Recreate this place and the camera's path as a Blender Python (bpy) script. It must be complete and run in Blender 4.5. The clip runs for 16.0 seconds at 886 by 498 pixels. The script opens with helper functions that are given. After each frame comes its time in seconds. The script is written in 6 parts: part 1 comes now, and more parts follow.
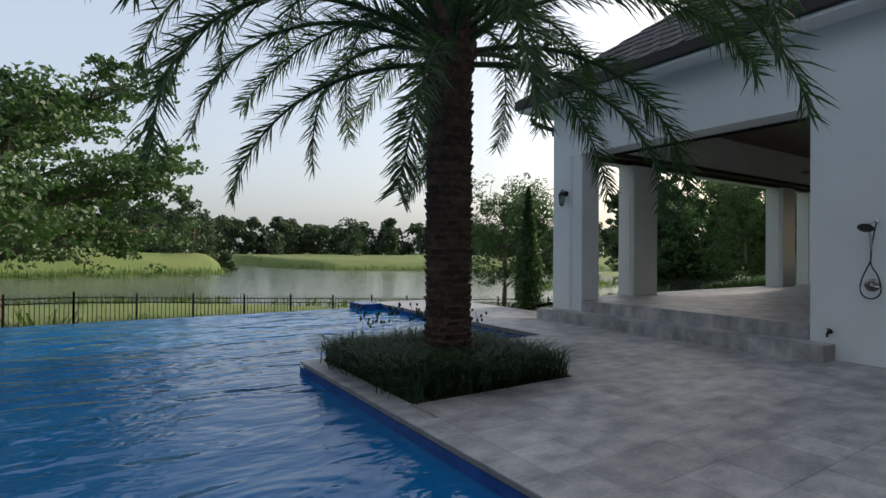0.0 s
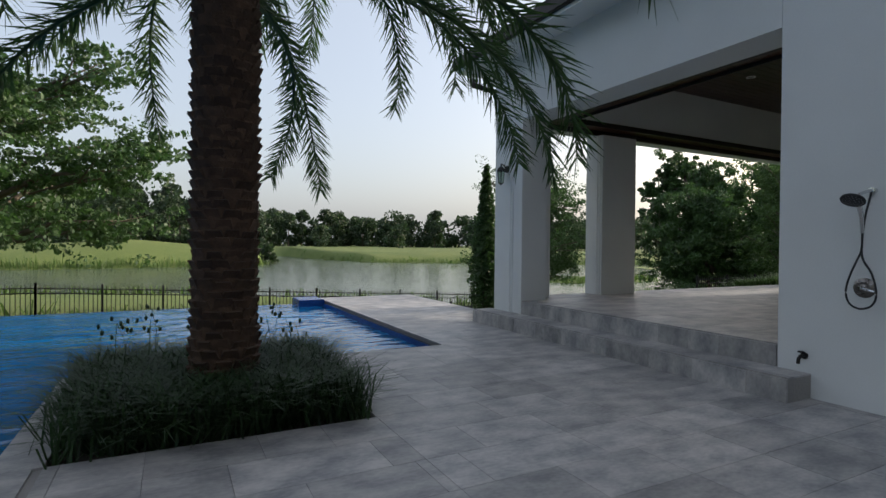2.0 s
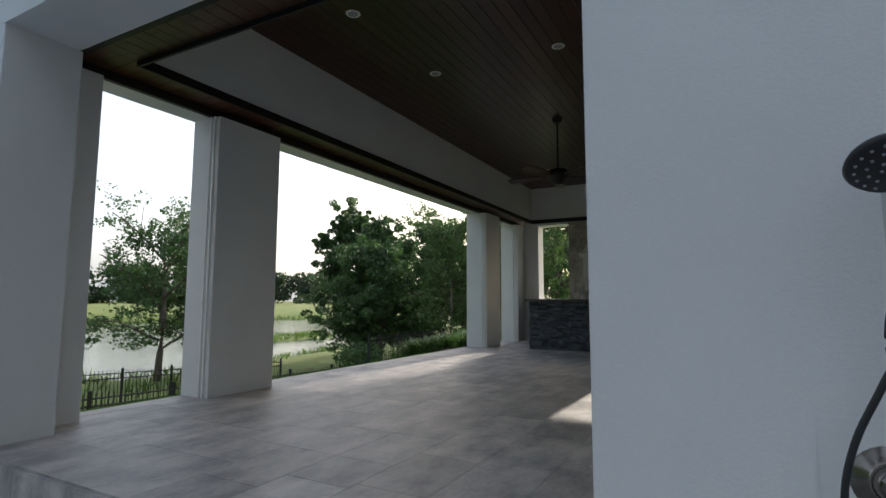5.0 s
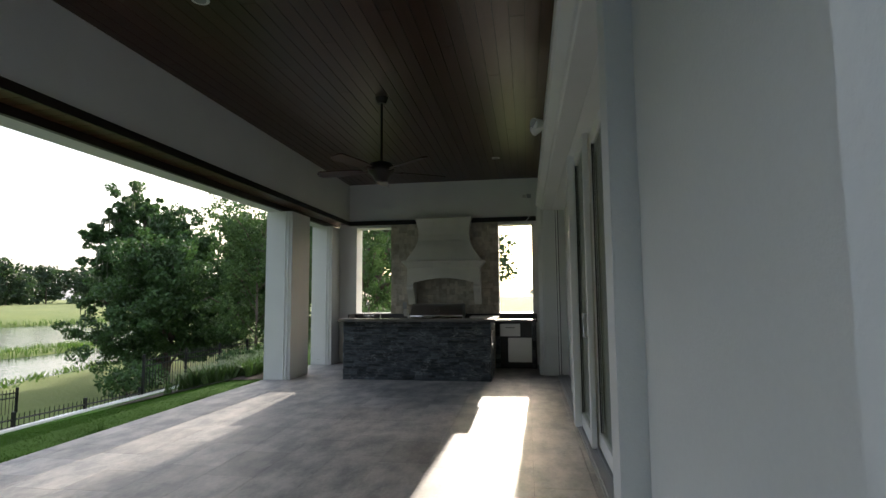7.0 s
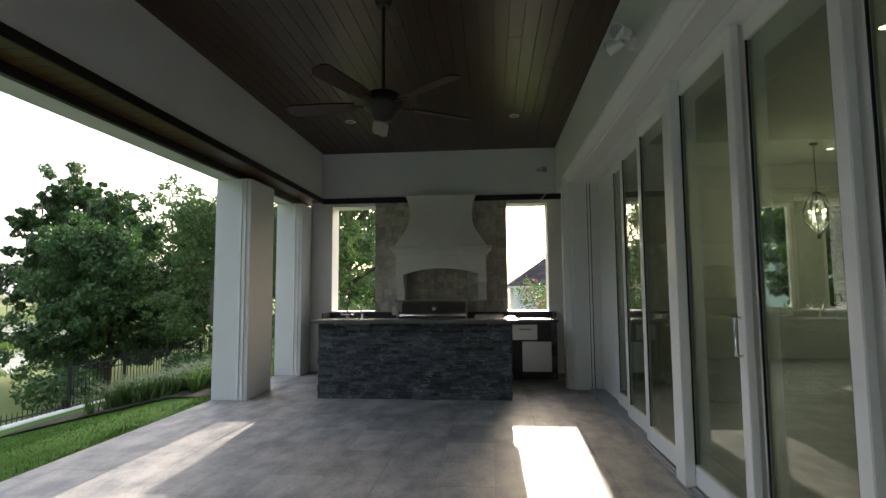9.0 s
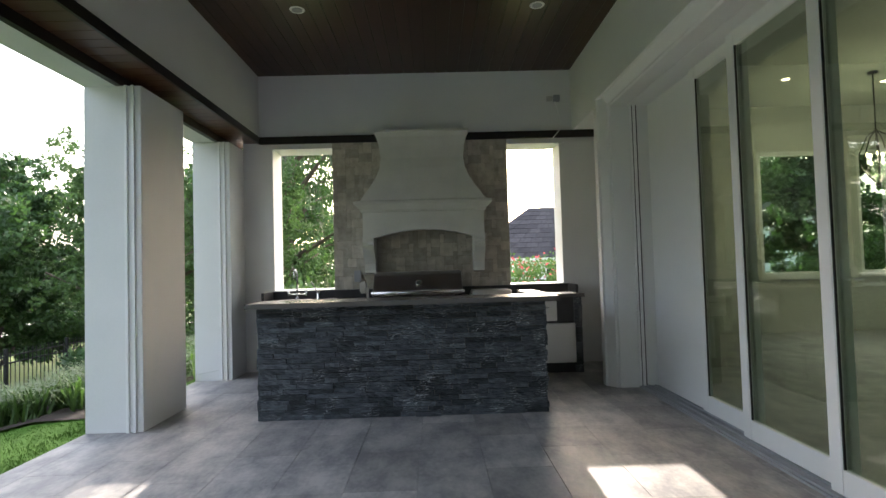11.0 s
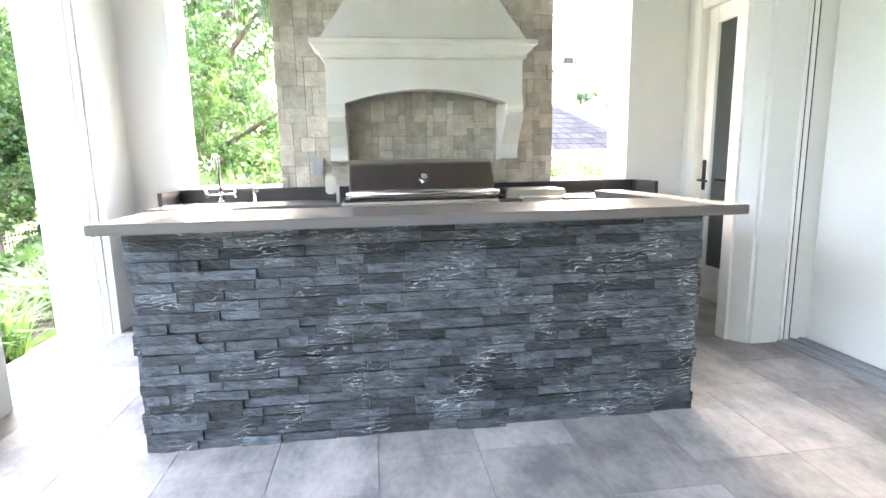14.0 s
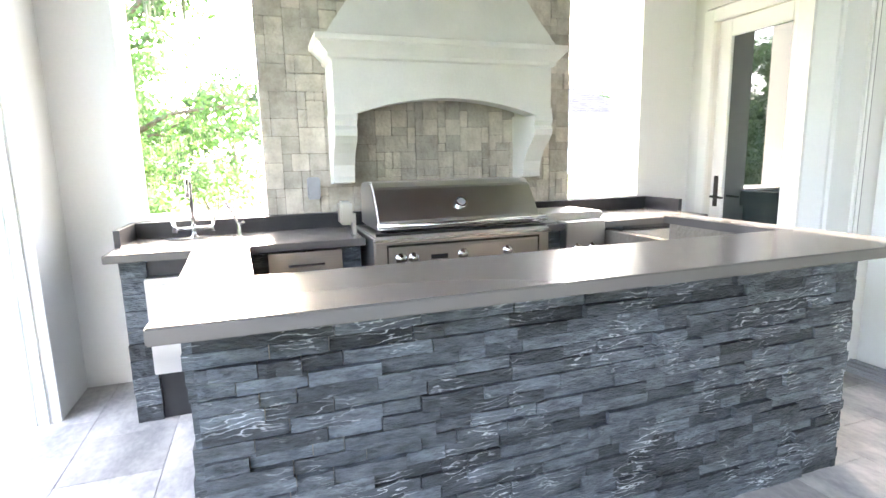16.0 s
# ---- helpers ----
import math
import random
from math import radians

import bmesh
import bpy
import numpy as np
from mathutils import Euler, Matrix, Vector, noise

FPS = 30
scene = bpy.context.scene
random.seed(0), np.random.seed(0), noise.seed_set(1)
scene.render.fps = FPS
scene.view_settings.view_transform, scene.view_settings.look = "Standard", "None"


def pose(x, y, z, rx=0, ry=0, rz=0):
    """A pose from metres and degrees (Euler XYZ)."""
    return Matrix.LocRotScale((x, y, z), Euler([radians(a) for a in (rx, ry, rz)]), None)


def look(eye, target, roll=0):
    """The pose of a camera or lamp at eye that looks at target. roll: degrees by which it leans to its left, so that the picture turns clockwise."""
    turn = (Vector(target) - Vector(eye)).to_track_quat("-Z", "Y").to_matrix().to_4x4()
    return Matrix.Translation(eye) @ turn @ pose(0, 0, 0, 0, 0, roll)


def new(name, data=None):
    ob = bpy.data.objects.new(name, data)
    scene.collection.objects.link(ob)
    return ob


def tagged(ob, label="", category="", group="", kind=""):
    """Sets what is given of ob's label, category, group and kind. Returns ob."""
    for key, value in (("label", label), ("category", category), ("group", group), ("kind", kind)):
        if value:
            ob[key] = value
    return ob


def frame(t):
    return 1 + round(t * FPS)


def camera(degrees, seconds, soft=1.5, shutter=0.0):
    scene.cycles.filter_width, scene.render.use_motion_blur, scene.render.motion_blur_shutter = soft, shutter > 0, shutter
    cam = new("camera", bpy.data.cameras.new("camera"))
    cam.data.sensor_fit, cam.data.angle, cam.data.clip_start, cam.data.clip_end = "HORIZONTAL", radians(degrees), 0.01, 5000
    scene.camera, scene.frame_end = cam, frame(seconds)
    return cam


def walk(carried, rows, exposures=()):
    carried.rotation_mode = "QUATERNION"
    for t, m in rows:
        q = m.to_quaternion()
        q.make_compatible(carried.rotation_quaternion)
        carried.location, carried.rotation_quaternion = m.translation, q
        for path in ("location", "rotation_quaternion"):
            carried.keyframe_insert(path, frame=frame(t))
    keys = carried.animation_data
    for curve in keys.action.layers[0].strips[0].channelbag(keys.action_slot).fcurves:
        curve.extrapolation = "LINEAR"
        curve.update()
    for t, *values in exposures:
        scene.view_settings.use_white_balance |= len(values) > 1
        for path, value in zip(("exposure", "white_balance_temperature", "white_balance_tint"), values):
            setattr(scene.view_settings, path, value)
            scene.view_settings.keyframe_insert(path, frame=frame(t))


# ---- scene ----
cam = camera(80.7, 16.0)
PATH = [
    (0, (-0.18, 2.391, 1.268), (0.914, 4.066, 1.282), 0.4),
    (0.5, (0.511, 2.41, 1.235), (1.519, 4.137, 1.247), 0.5),
    (1, (1.147, 2.42, 1.243), (2.099, 4.179, 1.252), 0.6),
    (1.5, (1.872, 2.514, 1.212), (2.786, 4.293, 1.216), 0.7),
    (2, (2.604, 2.703, 1.22), (3.529, 4.476, 1.205), 0.6),
    (2.5, (3.236, 3.047, 1.274), (4.285, 4.75, 1.268), 0.8),
    (3, (3.789, 3.459, 1.311), (5.062, 4.999, 1.396), 0.7),
    (3.3, (4.12, 3.675, 1.328), (5.485, 5.13, 1.46), 0.7),
    (3.5, (4.319, 3.869, 1.329), (5.749, 5.26, 1.475), 0.5),
    (4, (4.803, 4.272, 1.322), (6.349, 5.529, 1.499), 0.3),
    (4.5, (5.286, 4.685, 1.31), (6.938, 5.796, 1.498), 0.2),
    (5, (5.769, 5.008, 1.312), (7.516, 5.958, 1.512), 0.2),
    (5.2, (5.95, 5.125, 1.325), (7.728, 6.018, 1.53), 0.1),
    (6.2, (6.80, 5.46, 1.55), (8.73, 5.95, 1.75), -0.1),
    (7.3, (7.704, 5.526, 1.73), (9.677, 5.805, 1.908), -0.4),
    (7.5, (7.874, 5.57, 1.732), (9.849, 5.83, 1.91), -0.3),
    (8, (8.276, 5.773, 1.75), (10.255, 5.997, 1.923), -0.3),
    (8.5, (8.771, 6.016, 1.712), (10.753, 6.219, 1.883), -0.3),
    (9, (9.241, 6.289, 1.699), (11.226, 6.47, 1.861), -0.4),
    (11.3, (11.59, 7.049, 1.609), (13.588, 6.971, 1.642), -1.4),
    (11.5, (11.782, 7.105, 1.653), (13.779, 7.005, 1.655), -1.0),
    (12, (12.263, 7.175, 1.636), (14.258, 7.031, 1.609), -1.1),
    (12.5, (12.679, 7.284, 1.58), (14.67, 7.117, 1.487), -1.0),
    (13, (13.033, 7.344, 1.539), (15.014, 7.16, 1.338), -1.1),
    (13.5, (13.345, 7.359, 1.547), (15.314, 7.158, 1.266), -1.1),
    (14, (13.504, 7.461, 1.56), (15.46, 7.217, 1.223), -1.1),
    (14.5, (13.65, 7.611, 1.623), (15.589, 7.279, 1.264), -1.2),
    (15, (13.821, 7.768, 1.682), (15.735, 7.315, 1.323), -1.4),
    (15.5, (14.052, 7.967, 1.705), (15.942, 7.412, 1.36), -1.3),
    (16, (14.256, 8.218, 1.689), (16.12, 7.577, 1.353), -1.3),
]
EXPOSURES = [(0.0, 0.05, 6400, 10), (4.0, 0.07, 6400, 11), (5.0, 0.6, 6400, 11), (7.5, 1.05, 6450, 11), (9.0, 1.3, 6450, 12), (11.5, 2.4, 6300, 14),
             (12.5, 3.52, 6300, 16), (13.5, 4.05, 6300, 17), (14.5, 4.7, 6300, 17), (16.0, 4.55, 6300, 17)]
walk(cam, [(t, look(eye, target, roll)) for t, eye, target, roll in PATH], EXPOSURES)

# ---- light ----
SUN_EL, SUN_Y = 18.4, -0.035
world = bpy.data.worlds.new("sky")
scene.world = world
world.use_nodes = True
wn = world.node_tree
sky = wn.nodes.new("ShaderNodeTexSky")
sky.sky_type, sky.sun_disc = "NISHITA", False
sky.sun_elevation, sky.sun_rotation = radians(SUN_EL), radians(92)
sky.air_density, sky.dust_density, sky.ozone_density = 1.0, 6.0, 1.2
haze = wn.nodes.new("ShaderNodeVectorMath")
haze.operation = "ADD"
haze.inputs[1].default_value = (2.5, 2.65, 2.85)
wn.links.new(sky.outputs[0], haze.inputs[0])
wn.links.new(haze.outputs[0], wn.nodes["Background"].inputs[0])
wn.nodes["Background"].inputs[1].default_value = 0.15
sun = new("sun", bpy.data.lights.new("sun", "SUN"))
sun.data.energy, sun.data.angle, sun.data.color = 4.0, radians(0.6), (1.0, 0.9, 0.76)
sun.matrix_world = look((60, 7 + 60 * SUN_Y, 20), (60 - 10, 7 + 60 * SUN_Y - 10 * SUN_Y, 20 - 10 * math.tan(radians(SUN_EL))))

# ---- materials ----
def material(name, colour, rough=0.6, metal=0.0, colour2=None, scale=4.0, fine=60.0, bump=0.1, bump_scale=40.0, per_object=0.0,
             per_island=0.0, stretch=(1, 1, 1), detail=6.0, mid=0.5, spread=0.25, rough2=None, transmission=0.0, ior=1.45, bump_dist=0.02):
    """A principled material with large and fine mottling, roughness variation and relief, in metres."""
    m = bpy.data.materials.new(name)
    m.use_nodes = True
    nt = m.node_tree
    N, L = nt.nodes, nt.links
    p = N["Principled BSDF"]
    p.inputs["Roughness"].default_value, p.inputs["Metallic"].default_value = rough, metal
    p.inputs["Transmission Weight"].default_value, p.inputs["IOR"].default_value = transmission, ior
    co = N.new("ShaderNodeNewGeometry")
    mp = N.new("ShaderNodeMapping")
    mp.inputs["Scale"].default_value = stretch
    L.new(co.outputs["Position"], mp.inputs["Vector"])
    big, small = N.new("ShaderNodeTexNoise"), N.new("ShaderNodeTexNoise")
    for n, sc, d in ((big, scale, detail), (small, fine, 3.0)):
        n.inputs["Scale"].default_value, n.inputs["Detail"].default_value = sc, d
        L.new(mp.outputs[0], n.inputs["Vector"])
    ramp = N.new("ShaderNodeValToRGB")
    ramp.color_ramp.elements[0].position, ramp.color_ramp.elements[1].position = mid - spread, mid + spread
    c2 = colour2 or tuple(c * 0.8 for c in colour)
    ramp.color_ramp.elements[0].color, ramp.color_ramp.elements[1].color = (*c2, 1), (*colour, 1)
    mixf = N.new("ShaderNodeMath")
    mixf.operation = "MULTIPLY_ADD"
    mixf.inputs[1].default_value = 0.75
    half = N.new("ShaderNodeMath")
    half.operation, half.inputs[1].default_value = "MULTIPLY", 0.25
    L.new(small.outputs["Fac"], half.inputs[0])
    L.new(big.outputs["Fac"], mixf.inputs[0])
    L.new(half.outputs[0], mixf.inputs[2])
    L.new(mixf.outputs[0], ramp.inputs["Fac"])
    out = ramp.outputs["Color"]
    if per_object or per_island:
        hsv = N.new("ShaderNodeHueSaturation")
        mul = N.new("ShaderNodeMapRange")
        amount = per_object or per_island
        mul.inputs["To Min"].default_value, mul.inputs["To Max"].default_value = 1 - amount, 1 + amount
        if per_object:
            L.new(N.new("ShaderNodeObjectInfo").outputs["Random"], mul.inputs["Value"])
        else:
            L.new(co.outputs["Random Per Island"], mul.inputs["Value"])
        L.new(mul.outputs["Result"], hsv.inputs["Value"])
        L.new(out, hsv.inputs["Color"])
        out = hsv.outputs["Color"]
    L.new(out, p.inputs["Base Color"])
    if rough2 is not None:
        rr = N.new("ShaderNodeMapRange")
        rr.inputs["To Min"].default_value, rr.inputs["To Max"].default_value = rough, rough2
        L.new(big.outputs["Fac"], rr.inputs["Value"])
        L.new(rr.outputs["Result"], p.inputs["Roughness"])
    if bump:
        bn, bp = N.new("ShaderNodeTexNoise"), N.new("ShaderNodeBump")
        bn.inputs["Scale"].default_value, bn.inputs["Detail"].default_value = bump_scale, 4.0
        bp.inputs["Strength"].default_value, bp.inputs["Distance"].default_value = bump, bump_dist
        L.new(mp.outputs[0], bn.inputs["Vector"])
        L.new(bn.outputs["Fac"], bp.inputs["Height"])
        L.new(bp.outputs["Normal"], p.inputs["Normal"])
    return m


STUCCO = material("white_stucco", (0.77, 0.77, 0.75), 0.85, colour2=(0.68, 0.68, 0.66), scale=1.2, bump=0.25, bump_scale=120, bump_dist=0.004)
TRIM = material("white_painted_trim", (0.82, 0.82, 0.80), 0.45, colour2=(0.77, 0.77, 0.75), scale=3, bump=0.03)
CAST = material("cast_stone", (0.72, 0.71, 0.66), 0.8, colour2=(0.60, 0.59, 0.54), scale=3.5, bump=0.3, bump_scale=70, bump_dist=0.004)
TRAV = material("grey_travertine", (0.49, 0.46, 0.435), 0.40, colour2=(0.225, 0.22, 0.222), scale=3.4, fine=26, bump=0.2, bump_scale=30, per_object=0.18, spread=0.14,
                stretch=(1, 1.6, 1), rough2=0.62, bump_dist=0.003)
TRAVI = material("grey_travertine_pavers", (0.48, 0.45, 0.425), 0.40, colour2=(0.22, 0.215, 0.217), scale=3.4, fine=26, bump=0.2, bump_scale=30, per_island=0.16, spread=0.14,
                 stretch=(1, 1.6, 1), rough2=0.62, bump_dist=0.003)
GROUT = material("grout", (0.33, 0.31, 0.29), 0.9, scale=6, bump=0.3)
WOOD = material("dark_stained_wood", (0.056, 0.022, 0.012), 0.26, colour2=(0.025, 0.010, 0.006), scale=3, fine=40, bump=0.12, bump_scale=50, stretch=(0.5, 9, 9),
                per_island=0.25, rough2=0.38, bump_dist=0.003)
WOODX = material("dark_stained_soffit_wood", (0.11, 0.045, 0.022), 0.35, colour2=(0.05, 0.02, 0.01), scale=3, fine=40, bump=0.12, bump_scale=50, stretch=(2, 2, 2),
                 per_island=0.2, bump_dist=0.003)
BRONZE = material("dark_bronze_metal", (0.035, 0.03, 0.028), 0.45, 0.6, scale=8, bump=0.03)
BLACK = material("black_powder_coat", (0.018, 0.018, 0.018), 0.5, 0.3, scale=8, bump=0.04)
STEEL = material("brushed_stainless_steel", (0.60, 0.59, 0.57), 0.28, 1.0, colour2=(0.52, 0.51, 0.49), scale=2, fine=180, bump=0.05, bump_scale=300, stretch=(1, 0.03, 1),
                 rough2=0.36, bump_dist=0.001)
NICKEL = material("dark_nickel", (0.24, 0.22, 0.20), 0.2, 1.0, scale=30, bump=0.02)
CHROME = material("polished_chrome", (0.75, 0.75, 0.75), 0.08, 1.0, scale=3, bump=0)
GRANITE = material("honed_dark_granite", (0.115, 0.108, 0.102), 0.27, colour2=(0.1, 0.094, 0.09), scale=2, fine=300, bump=0.0)
GRANITE2 = material("dark_granite_splash", (0.03, 0.03, 0.033), 0.3, colour2=(0.018, 0.018, 0.02), scale=9, fine=160, bump=0.05, bump_dist=0.001)
RUBBER = material("dark_rubber_hose", (0.04, 0.04, 0.042), 0.4, 0.4, scale=20, bump=0.05)
PLASTIC = material("grey_cover_plastic", (0.35, 0.36, 0.38), 0.4, scale=10, bump=0.02)
POOLTILE = material("blue_pool_tile", (0.02, 0.08, 0.30), 0.25, colour2=(0.01, 0.04, 0.17), scale=6, fine=40, bump=0.1, bump_scale=45)
GRASS = material("grass", (0.062, 0.138, 0.017), 0.9, colour2=(0.035, 0.086, 0.010), scale=1.2, fine=18, bump=0.6, bump_scale=18)
GRASS.node_tree.nodes["Principled BSDF"].inputs["Specular IOR Level"].default_value = 0.1
LAND = material("rough_grassland", (0.155, 0.185, 0.045), 0.95, colour2=(0.075, 0.12, 0.022), scale=0.13, fine=2.5, bump=0.6, bump_scale=6, bump_dist=0.1)
SOIL = material("dark_bark_mulch", (0.045, 0.032, 0.022), 0.95, colour2=(0.02, 0.015, 0.012), scale=9, fine=70, bump=0.8, bump_scale=50)
BARK = material("grey_brown_bark", (0.15, 0.12, 0.09), 0.95, colour2=(0.06, 0.048, 0.038), scale=7, fine=40, bump=0.8, bump_scale=24, stretch=(1, 1, 0.3))
PALMBARK = material("brown_palm_boots", (0.105, 0.062, 0.038), 0.95, colour2=(0.04, 0.024, 0.016), scale=9, fine=70, bump=0.7, bump_scale=60, per_island=0.3)
ROOF = material("dark_slate_roof", (0.06, 0.055, 0.055), 0.7, colour2=(0.03, 0.028, 0.03), scale=4, bump=0.3, per_island=0.35)
ROOFB = material("brown_grey_shingles", (0.06, 0.052, 0.052), 0.9, colour2=(0.035, 0.03, 0.031), scale=4, bump=0.3, per_island=0.3)
ASH = material("beige_stone_blocks", (0.56, 0.52, 0.44), 0.85, colour2=(0.35, 0.315, 0.255), scale=11, fine=70, bump=0.7, bump_scale=40, per_object=0.22, bump_dist=0.010, spread=0.18, mid=0.48)
MORTAR = material("stone_joint", (0.22, 0.195, 0.16), 0.95, scale=12, bump=0.5)
WARM = material("warm_interior_paint", (0.60, 0.60, 0.55), 0.8, scale=1.5, bump=0.03)
BULB = bpy.data.materials.new("candle_bulb")
BULB.use_nodes = True
BULB.node_tree.nodes["Principled BSDF"].inputs["Emission Color"].default_value = (1, 0.75, 0.4, 1)
BULB.node_tree.nodes["Principled BSDF"].inputs["Emission Strength"].default_value = 6.0


def foliage(name, colour, colour2, scale=0.6):
    """Leaves: rough, a little light shining through, each leaf its own tone."""
    m = material(name, colour, 0.55, colour2=colour2, scale=scale, fine=9, bump=0, per_island=0.45)
    N, L = m.node_tree.nodes, m.node_tree.links
    p = N["Principled BSDF"]
    tr = N.new("ShaderNodeBsdfTranslucent")
    tr.inputs["Color"].default_value = (min(1, colour[0] * 1.5), min(1, colour[1] * 1.8), colour[2] * 1.2, 1)
    mix = N.new("ShaderNodeMixShader")
    mix.inputs[0].default_value = 0.24
    L.new(p.outputs[0], mix.inputs[1])
    L.new(tr.outputs[0], mix.inputs[2])
    L.new(mix.outputs[0], N["Material Output"].inputs[0])
    return m


LEAF = foliage("oak_leaves", (0.058, 0.11, 0.034), (0.03, 0.06, 0.02))
LEAFG = foliage("fresh_green_leaves", (0.08, 0.135, 0.04), (0.04, 0.075, 0.02))
LEAFF = foliage("distant_leaves", (0.04, 0.066, 0.03), (0.02, 0.036, 0.018), 0.1)
PALM = foliage("palm_leaflets", (0.055, 0.10, 0.03), (0.03, 0.055, 0.018), 1.5)
LIRI = foliage("lily_turf_blades", (0.03, 0.065, 0.02), (0.015, 0.03, 0.01), 2.0)
REED = foliage("shore_reeds", (0.085, 0.14, 0.028), (0.04, 0.07, 0.014), 0.4)
MOSS = foliage("hanging_moss", (0.16, 0.17, 0.12), (0.09, 0.10, 0.07), 1.0)
FLOWER = foliage("pink_blossom", (0.6, 0.10, 0.14), (0.4, 0.05, 0.08), 2.0)


def ledger_material():
    """Dark split stone with pale, wavy veins."""
    m = material("dark_ledger_stone", (0.105, 0.12, 0.135), 0.6, colour2=(0.012, 0.015, 0.019), scale=24, fine=120, bump=1.0, bump_scale=60, per_object=0.65, spread=0.22,
                 stretch=(1, 0.6, 2.2), bump_dist=0.012)
    N, L = m.node_tree.nodes, m.node_tree.links
    p = N["Principled BSDF"]
    co = N.new("ShaderNodeNewGeometry")
    mp = N.new("ShaderNodeMapping")
    mp.inputs["Scale"].default_value, mp.inputs["Rotation"].default_value = (1, 0.5, 2.0), (0.25, 0, 0)
    w = N.new("ShaderNodeTexWave")
    w.wave_type, w.bands_direction = "BANDS", "Z"
    w.inputs["Scale"].default_value, w.inputs["Distortion"].default_value = 8.0, 13.0
    w.inputs["Detail"].default_value, w.inputs["Detail Scale"].default_value = 3.0, 2.2
    patch = N.new("ShaderNodeTexNoise")
    patch.inputs["Scale"].default_value = 5.0
    rw, rp = N.new("ShaderNodeValToRGB"), N.new("ShaderNodeValToRGB")
    rw.color_ramp.elements[0].position, rw.color_ramp.elements[1].position = 0.91, 1.0
    rp.color_ramp.elements[0].position, rp.color_ramp.elements[1].position = 0.50, 0.68
    mul = N.new("ShaderNodeMath")
    mul.operation = "MULTIPLY"
    mx = N.new("ShaderNodeMix")
    mx.data_type = "RGBA"
    mx.inputs["B"].default_value = (0.5, 0.52, 0.54, 1)
    old = p.inputs["Base Color"].links[0].from_socket
    L.new(co.outputs["Position"], mp.inputs["Vector"])
    L.new(mp.outputs[0], w.inputs["Vector"])
    L.new(co.outputs["Position"], patch.inputs["Vector"])
    L.new(w.outputs["Fac"], rw.inputs["Fac"])
    L.new(patch.outputs["Fac"], rp.inputs["Fac"])
    L.new(rw.outputs["Color"], mul.inputs[0])
    L.new(rp.outputs["Color"], mul.inputs[1])
    L.new(mul.outputs[0], mx.inputs["Factor"])
    L.new(old, mx.inputs["A"])
    L.new(mx.outputs["Result"], p.inputs["Base Color"])
    return m


LEDGER = ledger_material()


def water(name, colour, colour2, rough, scale, strength, stretch, fine):
    m = material(name, colour, rough, colour2=colour2, scale=0.25, fine=1.2, bump=0, ior=1.33)
    N, L = m.node_tree.nodes, m.node_tree.links
    p = N["Principled BSDF"]
    co, mp = N.new("ShaderNodeNewGeometry"), N.new("ShaderNodeMapping")
    mp.inputs["Scale"].default_value = stretch
    a, b = N.new("ShaderNodeTexNoise"), N.new("ShaderNodeTexNoise")
    for n, sc, dist in ((a, scale, 0.8), (b, fine, 0.2)):
        n.inputs["Scale"].default_value, n.inputs["Detail"].default_value, n.inputs["Distortion"].default_value = sc, 2.0, dist
        L.new(mp.outputs[0], n.inputs["Vector"])
    add = N.new("ShaderNodeMath")
    add.operation, add.inputs[1].default_value = "MULTIPLY_ADD", 0.3
    bp = N.new("ShaderNodeBump")
    bp.inputs["Strength"].default_value, bp.inputs["Distance"].default_value = strength, 0.1
    L.new(co.outputs["Position"], mp.inputs["Vector"])
    L.new(b.outputs["Fac"], add.inputs[0])
    L.new(a.outputs["Fac"], add.inputs[2])
    L.new(add.outputs[0], bp.inputs["Height"])
    L.new(bp.outputs["Normal"], p.inputs["Normal"])
    return m


POOLWATER = water("pool_water", (0.006, 0.16, 0.36), (0.003, 0.08, 0.26), 0.05, 0.85, 0.65, (1, 1.8, 1), 3.2)
LAKEWATER = water("lake_water", (0.10, 0.12, 0.085), (0.07, 0.09, 0.06), 0.14, 1.0, 0.25, (0.6, 1.5, 1), 4.0)


def glass(name, tint):
    """A thin pane: mostly clear, with a true mirror's share of reflection."""
    m = bpy.data.materials.new(name)
    m.use_nodes = True
    N, L = m.node_tree.nodes, m.node_tree.links
    N.remove(N["Principled BSDF"])
    t, g, x, f = N.new("ShaderNodeBsdfTransparent"), N.new("ShaderNodeBsdfGlossy"), N.new("ShaderNodeMixShader"), N.new("ShaderNodeLayerWeight")
    t.inputs[0].default_value = (*tint, 1)
    g.inputs["Roughness"].default_value = 0.0
    f.inputs[0].default_value = 0.5
    pw, rg = N.new("ShaderNodeMath"), N.new("ShaderNodeMapRange")
    pw.operation, pw.inputs[1].default_value = "POWER", 3.0
    rg.inputs["To Min"].default_value, rg.inputs["To Max"].default_value = 0.09, 0.8
    L.new(f.outputs["Facing"], pw.inputs[0])
    L.new(pw.outputs[0], rg.inputs["Value"])
    L.new(rg.outputs["Result"], x.inputs[0])
    L.new(t.outputs[0], x.inputs[1])
    L.new(g.outputs[0], x.inputs[2])
    L.new(x.outputs[0], N["Material Output"].inputs[0])
    return m


GLASS = glass("tinted_door_glass", (0.66, 0.74, 0.66))
DARKGLASS = material("dark_window_glass", (0.03, 0.04, 0.038), 0.02, scale=2, bump=0, ior=1.8)
DARKGLASS.node_tree.nodes["Principled BSDF"].inputs["Specular IOR Level"].default_value = 0.9


